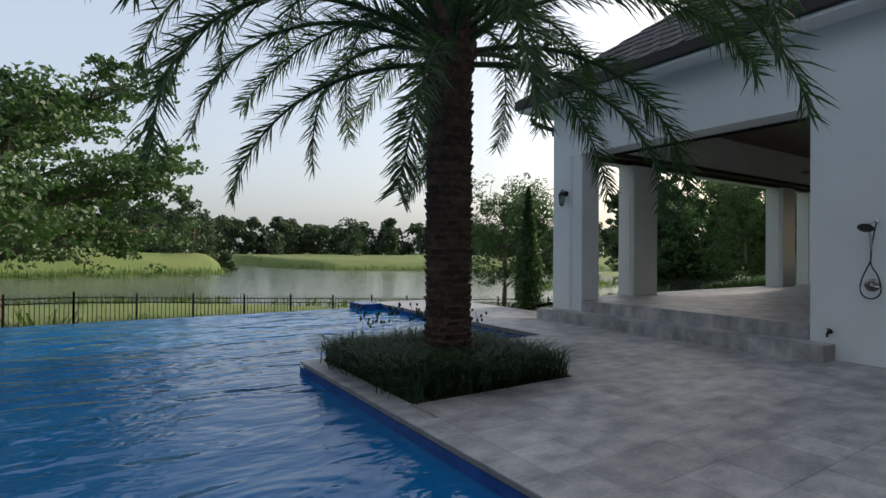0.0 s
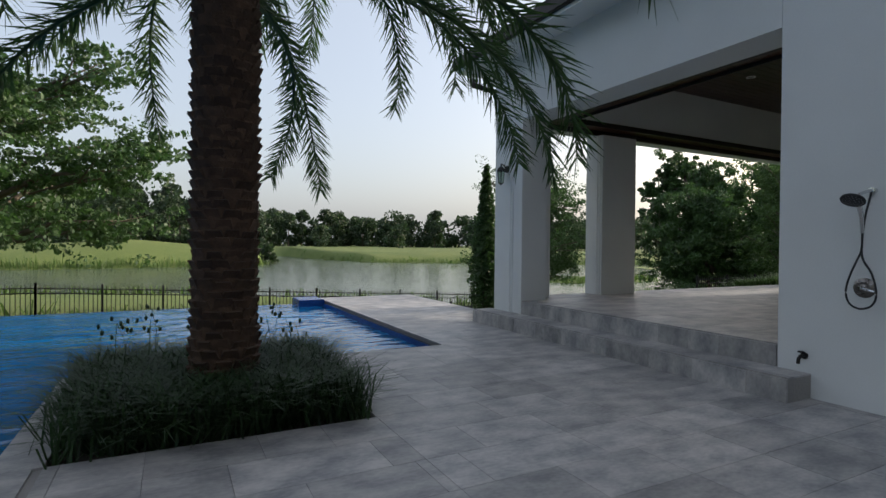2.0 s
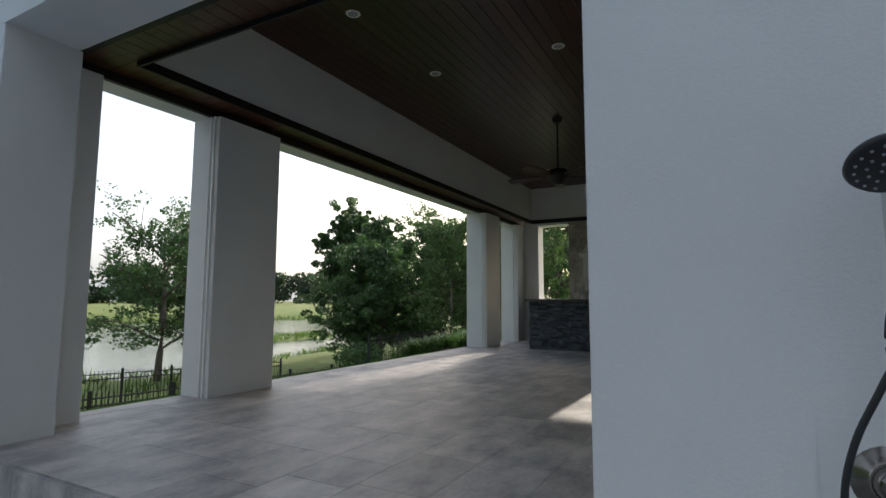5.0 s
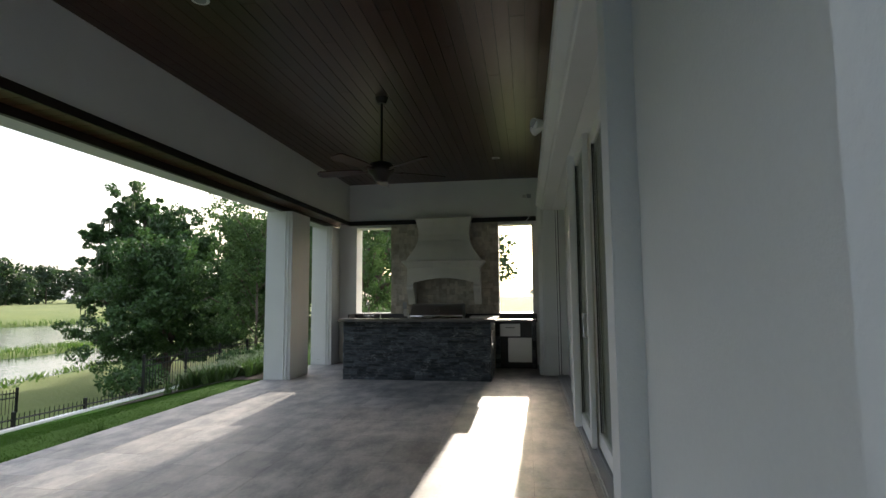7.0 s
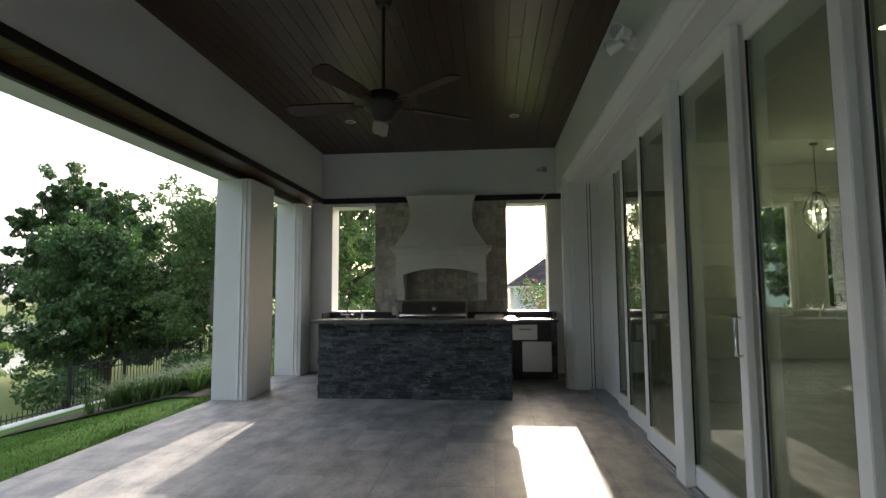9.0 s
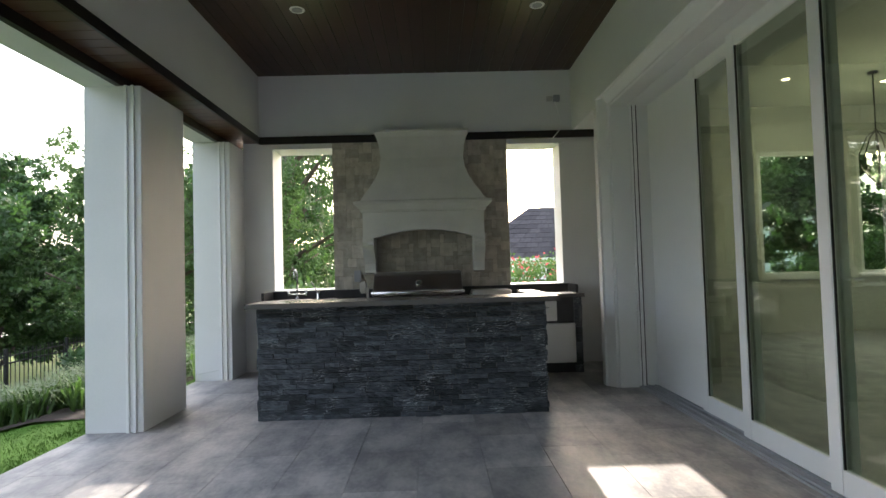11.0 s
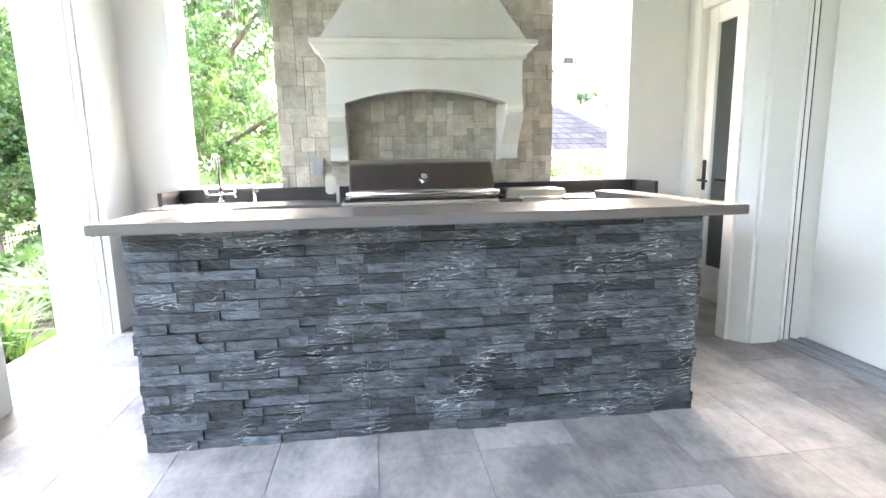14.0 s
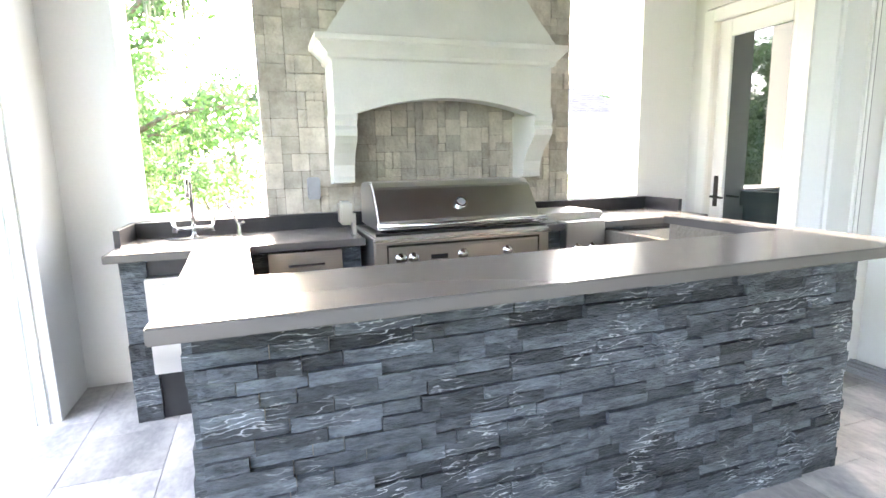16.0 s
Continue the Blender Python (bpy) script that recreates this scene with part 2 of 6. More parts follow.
# ---- building tools ----
def box(bm, a, b, bevel=0.0):
    """Adds a box from corner a to corner b."""
    a, b = Vector(a), Vector(b)
    made = bmesh.ops.create_cube(bm, size=1.0, matrix=Matrix.Translation((a + b) / 2) @ Matrix.Diagonal((*(b - a), 1)))["verts"]
    if bevel:
        edges = list({e for v in made for e in v.link_edges})
        bmesh.ops.bevel(bm, geom=edges, offset=bevel, segments=2, affect="EDGES")
    return bm


def boxes(*pairs, bevel=0.0):
    bm = bmesh.new()
    for a, b in pairs:
        box(bm, a, b, bevel)
    return bm


def rod(bm, a, b, r, r2=None, sides=10):
    """Adds a round bar from a to b."""
    a, b = Vector(a), Vector(b)
    d = b - a
    m = Matrix.Translation((a + b) / 2) @ d.to_track_quat("Z", "Y").to_matrix().to_4x4()
    bmesh.ops.create_cone(bm, cap_ends=True, segments=sides, radius1=r, radius2=r if r2 is None else r2, depth=d.length, matrix=m)
    return bm


def ball(bm, c, r, squash=(1, 1, 1), u=12, v=8):
    bmesh.ops.create_uvsphere(bm, u_segments=u, v_segments=v, radius=r, matrix=Matrix.Translation(c) @ Matrix.Diagonal((*squash, 1)))
    return bm


def tube(bm, pts, r, sides=8):
    """Adds a bent tube along pts; r is one radius or one for each point."""
    pts = [Vector(p) for p in pts]
    rs = r if isinstance(r, (list, tuple)) else [r] * len(pts)
    rings = []
    for i, p in enumerate(pts):
        d = (pts[min(i + 1, len(pts) - 1)] - pts[max(i - 1, 0)]).normalized()
        q = d.to_track_quat("Z", "Y")
        rings.append([bm.verts.new(p + q @ Vector((rs[i] * math.cos(k * math.tau / sides), rs[i] * math.sin(k * math.tau / sides), 0))) for k in range(sides)])
    for a, b in zip(rings, rings[1:]):
        for k in range(sides):
            bm.faces.new((a[k], a[(k + 1) % sides], b[(k + 1) % sides], b[k]))
    bm.faces.new(rings[0][::-1])
    bm.faces.new(rings[-1])
    return bm


def curve_points(pts, n=6):
    """A smooth run of points through pts."""
    p = [Vector(q) for q in pts]
    p = [p[0] * 2 - p[1], *p, p[-1] * 2 - p[-2]]
    out = []
    for a, b, c, d in zip(p, p[1:], p[2:], p[3:]):
        for k in range(n):
            t = k / n
            out.append(0.5 * ((2 * b) + (c - a) * t + (2 * a - 5 * b + 4 * c - d) * t * t + (3 * b - a - 3 * c + d) * t ** 3))
    return [tuple(q) for q in out] + [tuple(p[-2])]


def prism(bm, tops, thick):
    """A slab under a four-cornered top."""
    up, dn = [bm.verts.new(t) for t in tops], [bm.verts.new((t[0], t[1], t[2] - thick)) for t in tops]
    bm.faces.new(up)
    bm.faces.new(dn[::-1])
    for i in range(len(tops)):
        bm.faces.new((up[i], dn[i], dn[(i + 1) % len(tops)], up[(i + 1) % len(tops)]))
    return bm


def lathe(bm, profile, c, sides=20):
    """Turns (radius, height) pairs about the upright axis through c."""
    rings = [[bm.verts.new((c[0] + r * math.cos(k * math.tau / sides), c[1] + r * math.sin(k * math.tau / sides), c[2] + z)) for k in range(sides)] for r, z in profile]
    for a, b in zip(rings, rings[1:]):
        for k in range(sides):
            bm.faces.new((a[k], a[(k + 1) % sides], b[(k + 1) % sides], b[k]))
    return bm


def mesh_of(name, bm, mat, smooth=False):
    bmesh.ops.recalc_face_normals(bm, faces=bm.faces)
    me = bpy.data.meshes.new(name)
    bm.to_mesh(me)
    bm.free()
    me.materials.append(mat)
    if smooth:
        me.shade_smooth()
    return me


def part(name, bm, mat, parent=None, label="", smooth=False):
    """Links a bmesh, built in the world's coordinates, as one mesh object under a thing or a part."""
    me = mesh_of(name, bm, mat, smooth)
    ob = new(name, me)
    if parent is not None:
        ob.parent = parent
        p = parent
        while p is not None:
            me.transform(Matrix.Translation(-p.location))
            p = p.parent
    if label:
        ob["label"] = label
    return ob


def quads(name, verts, mat, n=4):
    """One mesh of loose n-cornered faces from an array of corners."""
    v = np.asarray(verts, dtype=float).reshape(-1, 3)
    me = bpy.data.meshes.new(name)
    me.from_pydata(v.tolist(), [], np.arange(len(v)).reshape(-1, n).tolist())
    me.materials.append(mat)
    return me


def structure(name, bm, mat, label="", category="", smooth=False):
    return tagged(part(name, bm, mat, smooth=smooth), label, category, kind="structure")


def thing(name, base, label, category, group=""):
    """An Empty at a thing's base, to parent its parts."""
    ob = tagged(new(name), label, category, group)
    ob.location = base
    return ob


# ---- the land, the lake and the pool ----
F, TOP, LAKE = 0.40, 3.12, -2.1
SHORE_X, SHORE_Y = [-80, -20, 3, 18, 24, 34, 42, 58, 70], [60, 48, 41, 29, 28, 30, 33, 42, 66]
FAR_X, FAR_Y = [-120, -9, 12, 16, 18, 29, 31, 36, 50, 70, 120], [76, 78, 82, 86, 140, 140, 112, 94, 86, 76, 64]


def land(x, y):
    """The height of the ground."""
    near, far = np.interp(x, SHORE_X, SHORE_Y), np.interp(x, FAR_X, FAR_Y)
    fence = np.clip(-1.2 - 0.047 * (x + 0.9), -1.9, -1.15)
    if near < y < far:
        return LAKE - min(1.5, 0.25 * min(y - near, far - y))
    if y >= far:
        rise = 1 - math.exp(-(y - far) / 7)
        z = LAKE + 2.3 * rise
        if x < 22:
            z += rise * (0.5 + 1.3 * math.exp(-((x + 4) / 9) ** 2 - ((y - 95) / 12) ** 2))
        return z + rise * 0.25 * math.sin(x * 0.11) * math.sin(y * 0.07)
    if x < 7.9:
        if y < 17:
            return -1.9
        return float(np.interp(y, [17, 21.6, near], [min(fence, -1.25), fence, LAKE]))
    if y < 9.8:
        return -0.25 if x < 18.6 else 0.1
    z = float(np.interp(y, [9.8, 11, 16.0, 16.4, 21.6, near], [0.18, 0.1, -1.05, -1.2, min(fence, -1.6), LAKE]))
    return min(z, 0.0) if x < 8.3 else z


def build_ground():
    xs = np.concatenate([[-1500, -700, -350, -200, -120, -80, -60], np.arange(-45, 7.5, 1.5), [7.0, 7.75, 7.95, 8.4, 9], np.arange(10.5, 18.1, 1.5), [18.5, 18.7],
                         np.arange(20, 75, 1.5), [80, 90, 105, 130, 170, 250, 400, 800, 1500]])
    ys = np.concatenate([[-1500, -500, -200, -80, -40, -20, -8, 0, 5], [9.7, 9.85, 10.4, 11], np.arange(12, 16, 1.0), [16.0, 16.4], np.arange(17.2, 130, 1.3),
                         [135, 142, 150, 170, 200, 260, 400, 800, 1500]])
    v = [(x, y, land(x, y)) for y in ys for x in xs]
    n = len(xs)
    f = [(j * n + i, j * n + i + 1, (j + 1) * n + i + 1, (j + 1) * n + i) for j in range(len(ys) - 1) for i in range(n - 1)]
    me = bpy.data.meshes.new("ground")
    me.from_pydata(v, [], f)
    me.materials.append(LAND)
    me.shade_smooth()
    tagged(new("ground", me), "rolling grassland sloping to a lake", "ground", kind="structure")


build_ground()
structure("water_lake", boxes(((-400, 24, LAKE - 0.02), (300, 160, LAKE))), LAKEWATER, "calm grey-green lake behind the house", "lake")
structure("lawn", boxes(((8.4, 9.74, 0.0), (40, 10.1, 0.2))), GRASS, "strip of mown lawn along the terrace", "lawn")
lawn_bm = bmesh.new()
for i in range(22):
    x0, x1 = 8.4 + i * 1.2, 9.6 + i * 1.2
    for y0, y1 in zip((10.1, 11, 12, 13, 14, 15), (11, 12, 13, 14, 15, 16)):
        lawn_bm.faces.new([lawn_bm.verts.new((x, y, land(x, y) + 0.06)) for x, y in ((x0, y0), (x1, y0), (x1, y1), (x0, y1))])
bed_bm = bmesh.new()
for i in range(5):
    x0, x1 = 16.6 + i * 1.1, 17.7 + i * 1.1
    for y0, y1, z0, z1 in ((9.76, 10.12, 0.215, 0.215), (10.12, 11, 0.215, None), (11, 12, None, None), (12, 13, None, None), (13, 14, None, None)):
        bed_bm.faces.new([bed_bm.verts.new((x, y, z if z is not None else land(x, y) + 0.09)) for x, y, z in ((x0, y0, z0), (x1, y0, z0), (x1, y1, z1), (x0, y1, z1))])
structure("planting_bed", bed_bm, SOIL, "dark mulched planting bed at the end of the lawn", "soil")
structure("lawn_slope", lawn_bm, GRASS, "bright green mown lawn falling away to the fence", "lawn")

PX0, PX1, PY1, WATER = 1.75, 5.56, 14.3, -0.13
structure("pool_basin", boxes(((-16, -12, -1.8), (PX1, PY1 + 0.3, -1.5)), ((-16, PY1, -1.5), (PX1 - 0.5, PY1 + 0.3, WATER - 0.006)),
                              ((PX0, -12, -1.5), (PX0 + 0.04, 8.36, -0.06)), ((PX0 + 0.04, 8.32, -1.5), (PX1, 8.36, -0.06)), ((PX1 - 0.04, 8.36, -1.5), (PX1, PY1, -0.06)),
                              ((-16.2, -12, -1.8), (-16, PY1 + 0.3, 0)), ((-16, -12.2, -1.8), (PX1, -12, 0))), POOLTILE, "deep blue tiled pool with an overflow edge", "pool")
structure("pool_corner_wall", boxes(((PX1 - 0.55, PY1 - 0.45, -1.4), (PX1 - 0.002, PY1 + 0.3, 0.02)), bevel=0.02), POOLTILE, "blue tiled end block of the pool's overflow edge", "pool wall")
structure("water_pool", boxes(((-16, -12, WATER - 0.02), (PX0 - 0.002, PY1 + 0.16, WATER)), ((PX0 - 0.002, 8.362, WATER - 0.02), (PX1 - 0.042, PY1 + 0.16, WATER))), POOLWATER,
          "rippled blue swimming pool water", "water")
BED = (2.0, 6.2, 3.9, 8.25)
deck = structure("pool_deck", boxes(((PX0 + 0.03, -12, -0.5), (BED[0], 8.33, -0.012)), ((BED[2], -12, -0.5), (9.0, 8.33, -0.012)), ((BED[0], -12, -0.5), (BED[2], BED[1], -0.012)),
                                    ((BED[0], BED[3], -0.5), (BED[2], 8.33, -0.012)), ((PX1 + 0.03, 8.33, -0.5), (7.78, PY1 + 0.1, -0.012)), ((7.78, 8.33, -0.5), (8.2, 9.6, -0.012)),
                                    ((9.0, -12, -0.5), (18.0, -6.3, -0.012))), GROUT, "weathered grey travertine pool deck", "deck")
structure("soil", boxes(((BED[0], BED[1], -0.4), (BED[2], BED[3], -0.03))), SOIL, "dark mulch in the planting bed", "soil")

# ---- the house ----
AX, AY0, AY1, EY0 = 7.25, 9.07, 9.80, 4.12
terrace = structure("floor_terrace", boxes(((AX + 0.02, 4.6, -0.3), (18.2, 9.70, F - 0.012))), GROUT, "raised travertine terrace under the porch roof", "floor")
step_slab = structure("step_1", boxes(((AX - 0.32, 5.08, -0.1), (AX + 0.02, 9.90, 0.188))), GROUT, "low travertine step up to the terrace", "step")
structure("step_2", boxes(((8.35, 2.2, -0.1), (9.4, 4.1, 0.18)), bevel=0.015), TRAVI, "travertine step at the side recess", "step")
structure("wall_shower", boxes(((AX, EY0, -0.1), (7.72, 5.35, 4.1)), ((7.72, EY0, -0.1), (9.62, 5.04, 4.1)), bevel=0.006), STUCCO, "smooth white stucco wall end", "wall")
structure("wall_recess", boxes(((8.6, -12, -0.1), (8.9, EY0, 4.1)), ((8.9, 3.9, -0.1), (9.6, EY0 - 0.003, 4.1))), STUCCO, "white stucco side wall set back", "wall")
structure("lintel_west", boxes(((AX, 5.35, TOP), (AX + 0.45, 9.80, 4.1))), STUCCO, "white stucco wall above the porch opening", "wall")
structure("lintel_lake", boxes(((AX + 0.45, 9.45, TOP), (18.09, 9.70, 3.24)), ((AX + 0.45, 9.05, 3.24), (18.09, 9.797, 4.1))), STUCCO, "white stucco beam over the lakeside openings", "beam")
structure("beam_west", boxes(((AX + 0.67, 5.3, 3.24), (AX + 0.87, 9.05, 4.05))), STUCCO, "pale inner face of the porch beam", "beam")
structure("beam_east", boxes(((17.62, 4.6, 3.24), (17.84, 9.05, 4.05))), STUCCO, "pale painted wall above the grill", "beam")
structure("beam_house", boxes(((7.72, 4.2, 3.24), (17.62, 5.23, 4.05))), STUCCO, "white wall above the sliding doors", "wall")


def planks(x0, x1, y0, y1, z, width, along, thick=0.015):
    """Boards side by side, joined, with narrow grooves between them."""
    bm = bmesh.new()
    n = round((y1 - y0 if along == "x" else x1 - x0) / width)
    for i in range(n):
        if along == "x":
            y = y0 + i * width
            cut = x0 + (x1 - x0) * (0.25 + 0.5 * ((i * 0.618) % 1))
            box(bm, (x0, y + 0.003, z), (cut - 0.002, y + width - 0.003, z + thick))
            box(bm, (cut + 0.002, y + 0.003, z), (x1, y + width - 0.003, z + thick))
        else:
            x = x0 + i * width
            box(bm, (x + 0.003, y0, z), (x + width - 0.003, y1, z + thick))
    return bm


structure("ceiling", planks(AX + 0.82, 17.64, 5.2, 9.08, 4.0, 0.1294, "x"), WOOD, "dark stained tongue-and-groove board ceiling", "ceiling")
structure("ceiling_cover", boxes(((AX + 0.4, 4.0, 4.02), (18.09, 9.75, 4.08))), BRONZE, "dark backing above the boards", "ceiling")
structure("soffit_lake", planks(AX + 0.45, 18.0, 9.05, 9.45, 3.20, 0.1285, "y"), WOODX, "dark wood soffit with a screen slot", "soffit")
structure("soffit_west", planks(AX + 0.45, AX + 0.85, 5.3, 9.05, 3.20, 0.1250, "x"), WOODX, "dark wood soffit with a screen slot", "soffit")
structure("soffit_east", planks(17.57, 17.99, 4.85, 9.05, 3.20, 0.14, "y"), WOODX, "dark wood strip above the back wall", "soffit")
structure("trim_soffit", boxes(((AX + 0.85, 9.03, 3.16), (17.62, 9.05, 3.24)), ((AX + 0.85, 5.36, 3.16), (AX + 0.87, 9.03, 3.24)), ((17.57, 4.85, 3.15), (17.59, 9.03, 3.24)),
                               ((AX + 0.45, 9.40, 3.12), (18, 9.448, 3.2)), ((AX + 0.453, 5.37, 3.12), (AX + 0.50, 9.40, 3.2))), BRONZE, "dark bronze screen track", "trim")


def column(name, x0, x1, y0, y1, z0, groove_y):
    """A square stuccoed pier with a pale metal screen track up its sides."""
    ob = tagged(part(name, boxes(((x0, y0, z0), (x1, y1, TOP)), bevel=0.004), STUCCO), "smooth white stucco porch pier on the terrace edge", "column", "porch piers", "structure")
    tr = bmesh.new()
    for x, s in ((x0, -1), (x1, 1)):
        box(tr, (x + s * 0.018, groove_y, z0), (x, groove_y + 0.02, TOP))
        box(tr, (x + s * 0.018, groove_y + 0.055, z0), (x, groove_y + 0.075, TOP))
    part("screen_track", tr, TRIM, ob, "white metal screen track")
    return ob


column("column", AX, 7.72, AY0, AY1, 0.18, 9.3)
structure("column_return", boxes(((7.72, 9.36, F), (8.02, 9.797, TOP))), STUCCO, "white stucco return behind the corner pier", "column")
column("column", 9.09, 9.88, 9.31, 9.70, F, 9.36)
column("column", 15.42, 16.12, 9.25, 9.70, F, 9.30)
column("column", 17.28, 18.08, 9.28, 9.70, F, 9.33)
E0, E1 = 17.72, 18.09
structure("wall_east", boxes(((E0, 8.92, F), (E1, 9.28, 3.24)), ((E0, 5.37, F), (E1, 8.92, 1.365)), ((E0 + 0.03, 6.02, 1.365), (E1, 8.19, 3.24)), ((E0, 4.6, F), (E1, 5.37, 3.24)),
                             ((E0, 8.19, TOP), (E1, 8.92, 3.24)), ((E0, 5.37, TOP), (E1, 6.02, 3.24)), ((E0, 4.2, 3.24), (E1, 9.05, 4.1))), STUCCO, "white stucco end wall with two openings beside the grill", "wall")
structure("wall_side", boxes(((17.60, 4.55, F), (E0, 4.87, 3.24)), ((16.52, 4.55, F), (16.72, 4.87, 3.24)), ((16.72, 4.55, 2.78), (17.60, 4.87, 3.24))), STUCCO,
          "white wall beside the glazed door", "wall")


def jamb_casing():
    """A splayed pier beside the sliding doors and the same splay along their head."""
    plan = [(16.33, 4.62), (16.33, 5.195), (16.345, 5.205), (16.345, 5.225), (16.43, 5.285), (16.43, 5.305), (16.52, 5.305), (16.52, 4.62)]
    bm = bmesh.new()
    rings = [[bm.verts.new((x, y, z)) for x, y in plan] for z in (F, 3.24)]
    bm.faces.new(rings[0][::-1])
    bm.faces.new(rings[1])
    for i in range(len(plan)):
        j = (i + 1) % len(plan)
        bm.faces.new((rings[0][i], rings[0][j], rings[1][j], rings[1][i]))
    structure("pilaster_east", bm, STUCCO, "white splayed pier at the end of the sliding doors", "pilaster")
    sect = [(5.04, 3.145), (5.195, 3.145), (5.205, 3.16), (5.225, 3.16), (5.285, 3.235), (5.305, 3.235), (5.305, 3.30), (5.232, 3.30), (5.04, 3.239)]
    bm = bmesh.new()
    rings = [[bm.verts.new((x, y, z)) for y, z in sect] for x in (9.66, 16.328)]
    bm.faces.new(rings[0][::-1])
    bm.faces.new(rings[1])
    for i in range(len(sect)):
        j = (i + 1) % len(sect)
        bm.faces.new((rings[0][i], rings[0][j], rings[1][j], rings[1][i]))
    structure("trim_door_head", bm, STUCCO, "white moulded casing over the sliding doors", "trim")
    structure("trim_door_return", boxes(((16.331, 5.232, 3.242), (16.52, 5.304, 3.30))), STUCCO, "white corner of the moulded door casing", "trim")
    # The track's slots aren't cut; solid black strips paint their shade.
    gap = boxes(((16.318, 4.985, F + 0.018), (16.332, 4.995, 3.14)), ((16.318, 4.945, F + 0.018), (16.332, 4.957, 3.14)))
    structure("trim_slot_shade", gap, BLACK, "black strips for the shade in the screen track's slots", "trim")
    structure("trim_screen_track", boxes(((16.312, 4.957, F + 0.018), (16.331, 4.985, 3.14)), ((16.312, 4.995, F + 0.018), (16.331, 5.012, 3.14)), bevel=0.002), TRIM, "white metal screen track", "trim")


jamb_casing()
for x0, x1, y in ((9.62, 9.82, 5.15), (9.82, 10.10, 5.03), (10.10, 10.46, 4.93)):
    structure("pilaster_west", boxes(((x0, 4.62, F), (x1, y, 3.14)), bevel=0.006), STUCCO, "white stepped pier at the start of the sliding doors", "pilaster")
structure("baseboard", boxes(((10.10, 4.62, F), (16.33, 5.02, F + 0.014)), ((10.10, 4.99, F + 0.014), (16.33, 5.004, F + 0.026)), ((10.46, 4.925, F + 0.014), (16.33, 4.932, F + 0.024)), ((10.46, 4.862, F + 0.014), (16.33, 4.869, F + 0.024)), ((10.46, 4.79, F + 0.014), (16.33, 4.797, F + 0.024))), PLASTIC, "grey metal door track let into the floor", "threshold")


def hip_roof(name, x0, x1, y0, y1, z, rise, mat, label, row=0.28, edge=0.16, edge_mat=None):
    """A hip roof in courses of lapped slates, with a fascia all round."""
    bm = bmesh.new()
    half = min(x1 - x0, y1 - y0) / 2
    n = max(4, int(half / row))
    for i in range(n):
        a, b = i * half / n, (i + 1.12) * half / n
        za, zb = z + rise * a / half + 0.025, z + rise * min(b, half) / half
        b = min(b, half)
        o = [(x0 + a, y0 + a), (x1 - a, y0 + a), (x1 - a, y1 - a), (x0 + a, y1 - a)]
        q = [(x0 + b, y0 + b), (x1 - b, y0 + b), (x1 - b, y1 - b), (x0 + b, y1 - b)]
        for k in range(4):
            (ax, ay), (bx, by), (cx, cy), (dx, dy) = o[k], o[(k + 1) % 4], q[(k + 1) % 4], q[k]
            m = max(1, int(math.hypot(bx - ax, by - ay) / (row * 1.6)))
            for j in range(m):
                u0, u1 = j / m + 0.004, (j + 1) / m - 0.004
                l = lambda p, r, u: p + (r - p) * u
                f = [bm.verts.new((l(ax, bx, u0), l(ay, by, u0), za)), bm.verts.new((l(ax, bx, u1), l(ay, by, u1), za)),
                     bm.verts.new((l(dx, cx, u1), l(dy, cy, u1), zb)), bm.verts.new((l(dx, cx, u0), l(dy, cy, u0), zb))]
                bm.faces.new(f)
                g = [bm.verts.new(v.co - Vector((0, 0, 0.03))) for v in f[:2]]
                bm.faces.new((f[1], f[0], g[0], g[1]))
    roof = tagged(part(name, bm, mat), label, "roof", kind="structure")
    part("underlay", boxes(((x0 + 0.04, y0 + 0.04, z - edge), (x1 - 0.04, y1 - 0.04, z))), edge_mat or BRONZE, roof)
    deck_bm = bmesh.new()
    low = [deck_bm.verts.new((x, y, z - 0.02)) for x, y in ((x0 + 0.06, y0 + 0.06), (x1 - 0.06, y0 + 0.06), (x1 - 0.06, y1 - 0.06), (x0 + 0.06, y1 - 0.06))]
    high = [deck_bm.verts.new((x, y, z + rise - 0.06)) for x, y in ((x0 + half, y0 + half), (x1 - half + 0.01, y0 + half), (x1 - half + 0.01, y1 - half + 0.01), (x0 + half, y1 - half + 0.01))]
    for k in range(4):
        deck_bm.faces.new((low[k], low[(k + 1) % 4], high[(k + 1) % 4], high[k]))
    deck_bm.faces.new(high)
    part("roof_deck", deck_bm, mat, roof)
    return roof


RX0, RY1 = 6.78, 10.45
hip_roof("roof", RX0, 18.65, -8.0, RY1, 4.30, 4.4, ROOF, "dark slate hip roof over the porch")
structure("soffit_eaves", boxes(((RX0 + 0.06, -7.9, 4.09), (AX, RY1 - 0.06, 4.14)), ((AX, 9.80, 4.09), (18.6, RY1 - 0.06, 4.14)), ((18.09, -7.9, 4.09), (18.6, 9.8, 4.14))), TRIM, "white boarded eaves", "eaves")
gut = bmesh.new()
for a, b in (((RX0, -8, 4.14), (RX0 + 0.07, RY1, 4.32)), ((RX0 + 0.07, RY1 - 0.07, 4.14), (18.65, RY1, 4.32))):
    box(gut, a, b, 0.015)
structure("gutter", gut, BRONZE, "dark bronze eaves gutter", "gutter")
ds = tube(bmesh.new(), [(RX0 + 0.3, 10.25, 4.12), (RX0 + 0.3, 10.25, 3.98), (7.0, 10.1, 3.85), (7.28, 9.87, 3.72), (7.32, 9.85, 3.6)], 0.045)
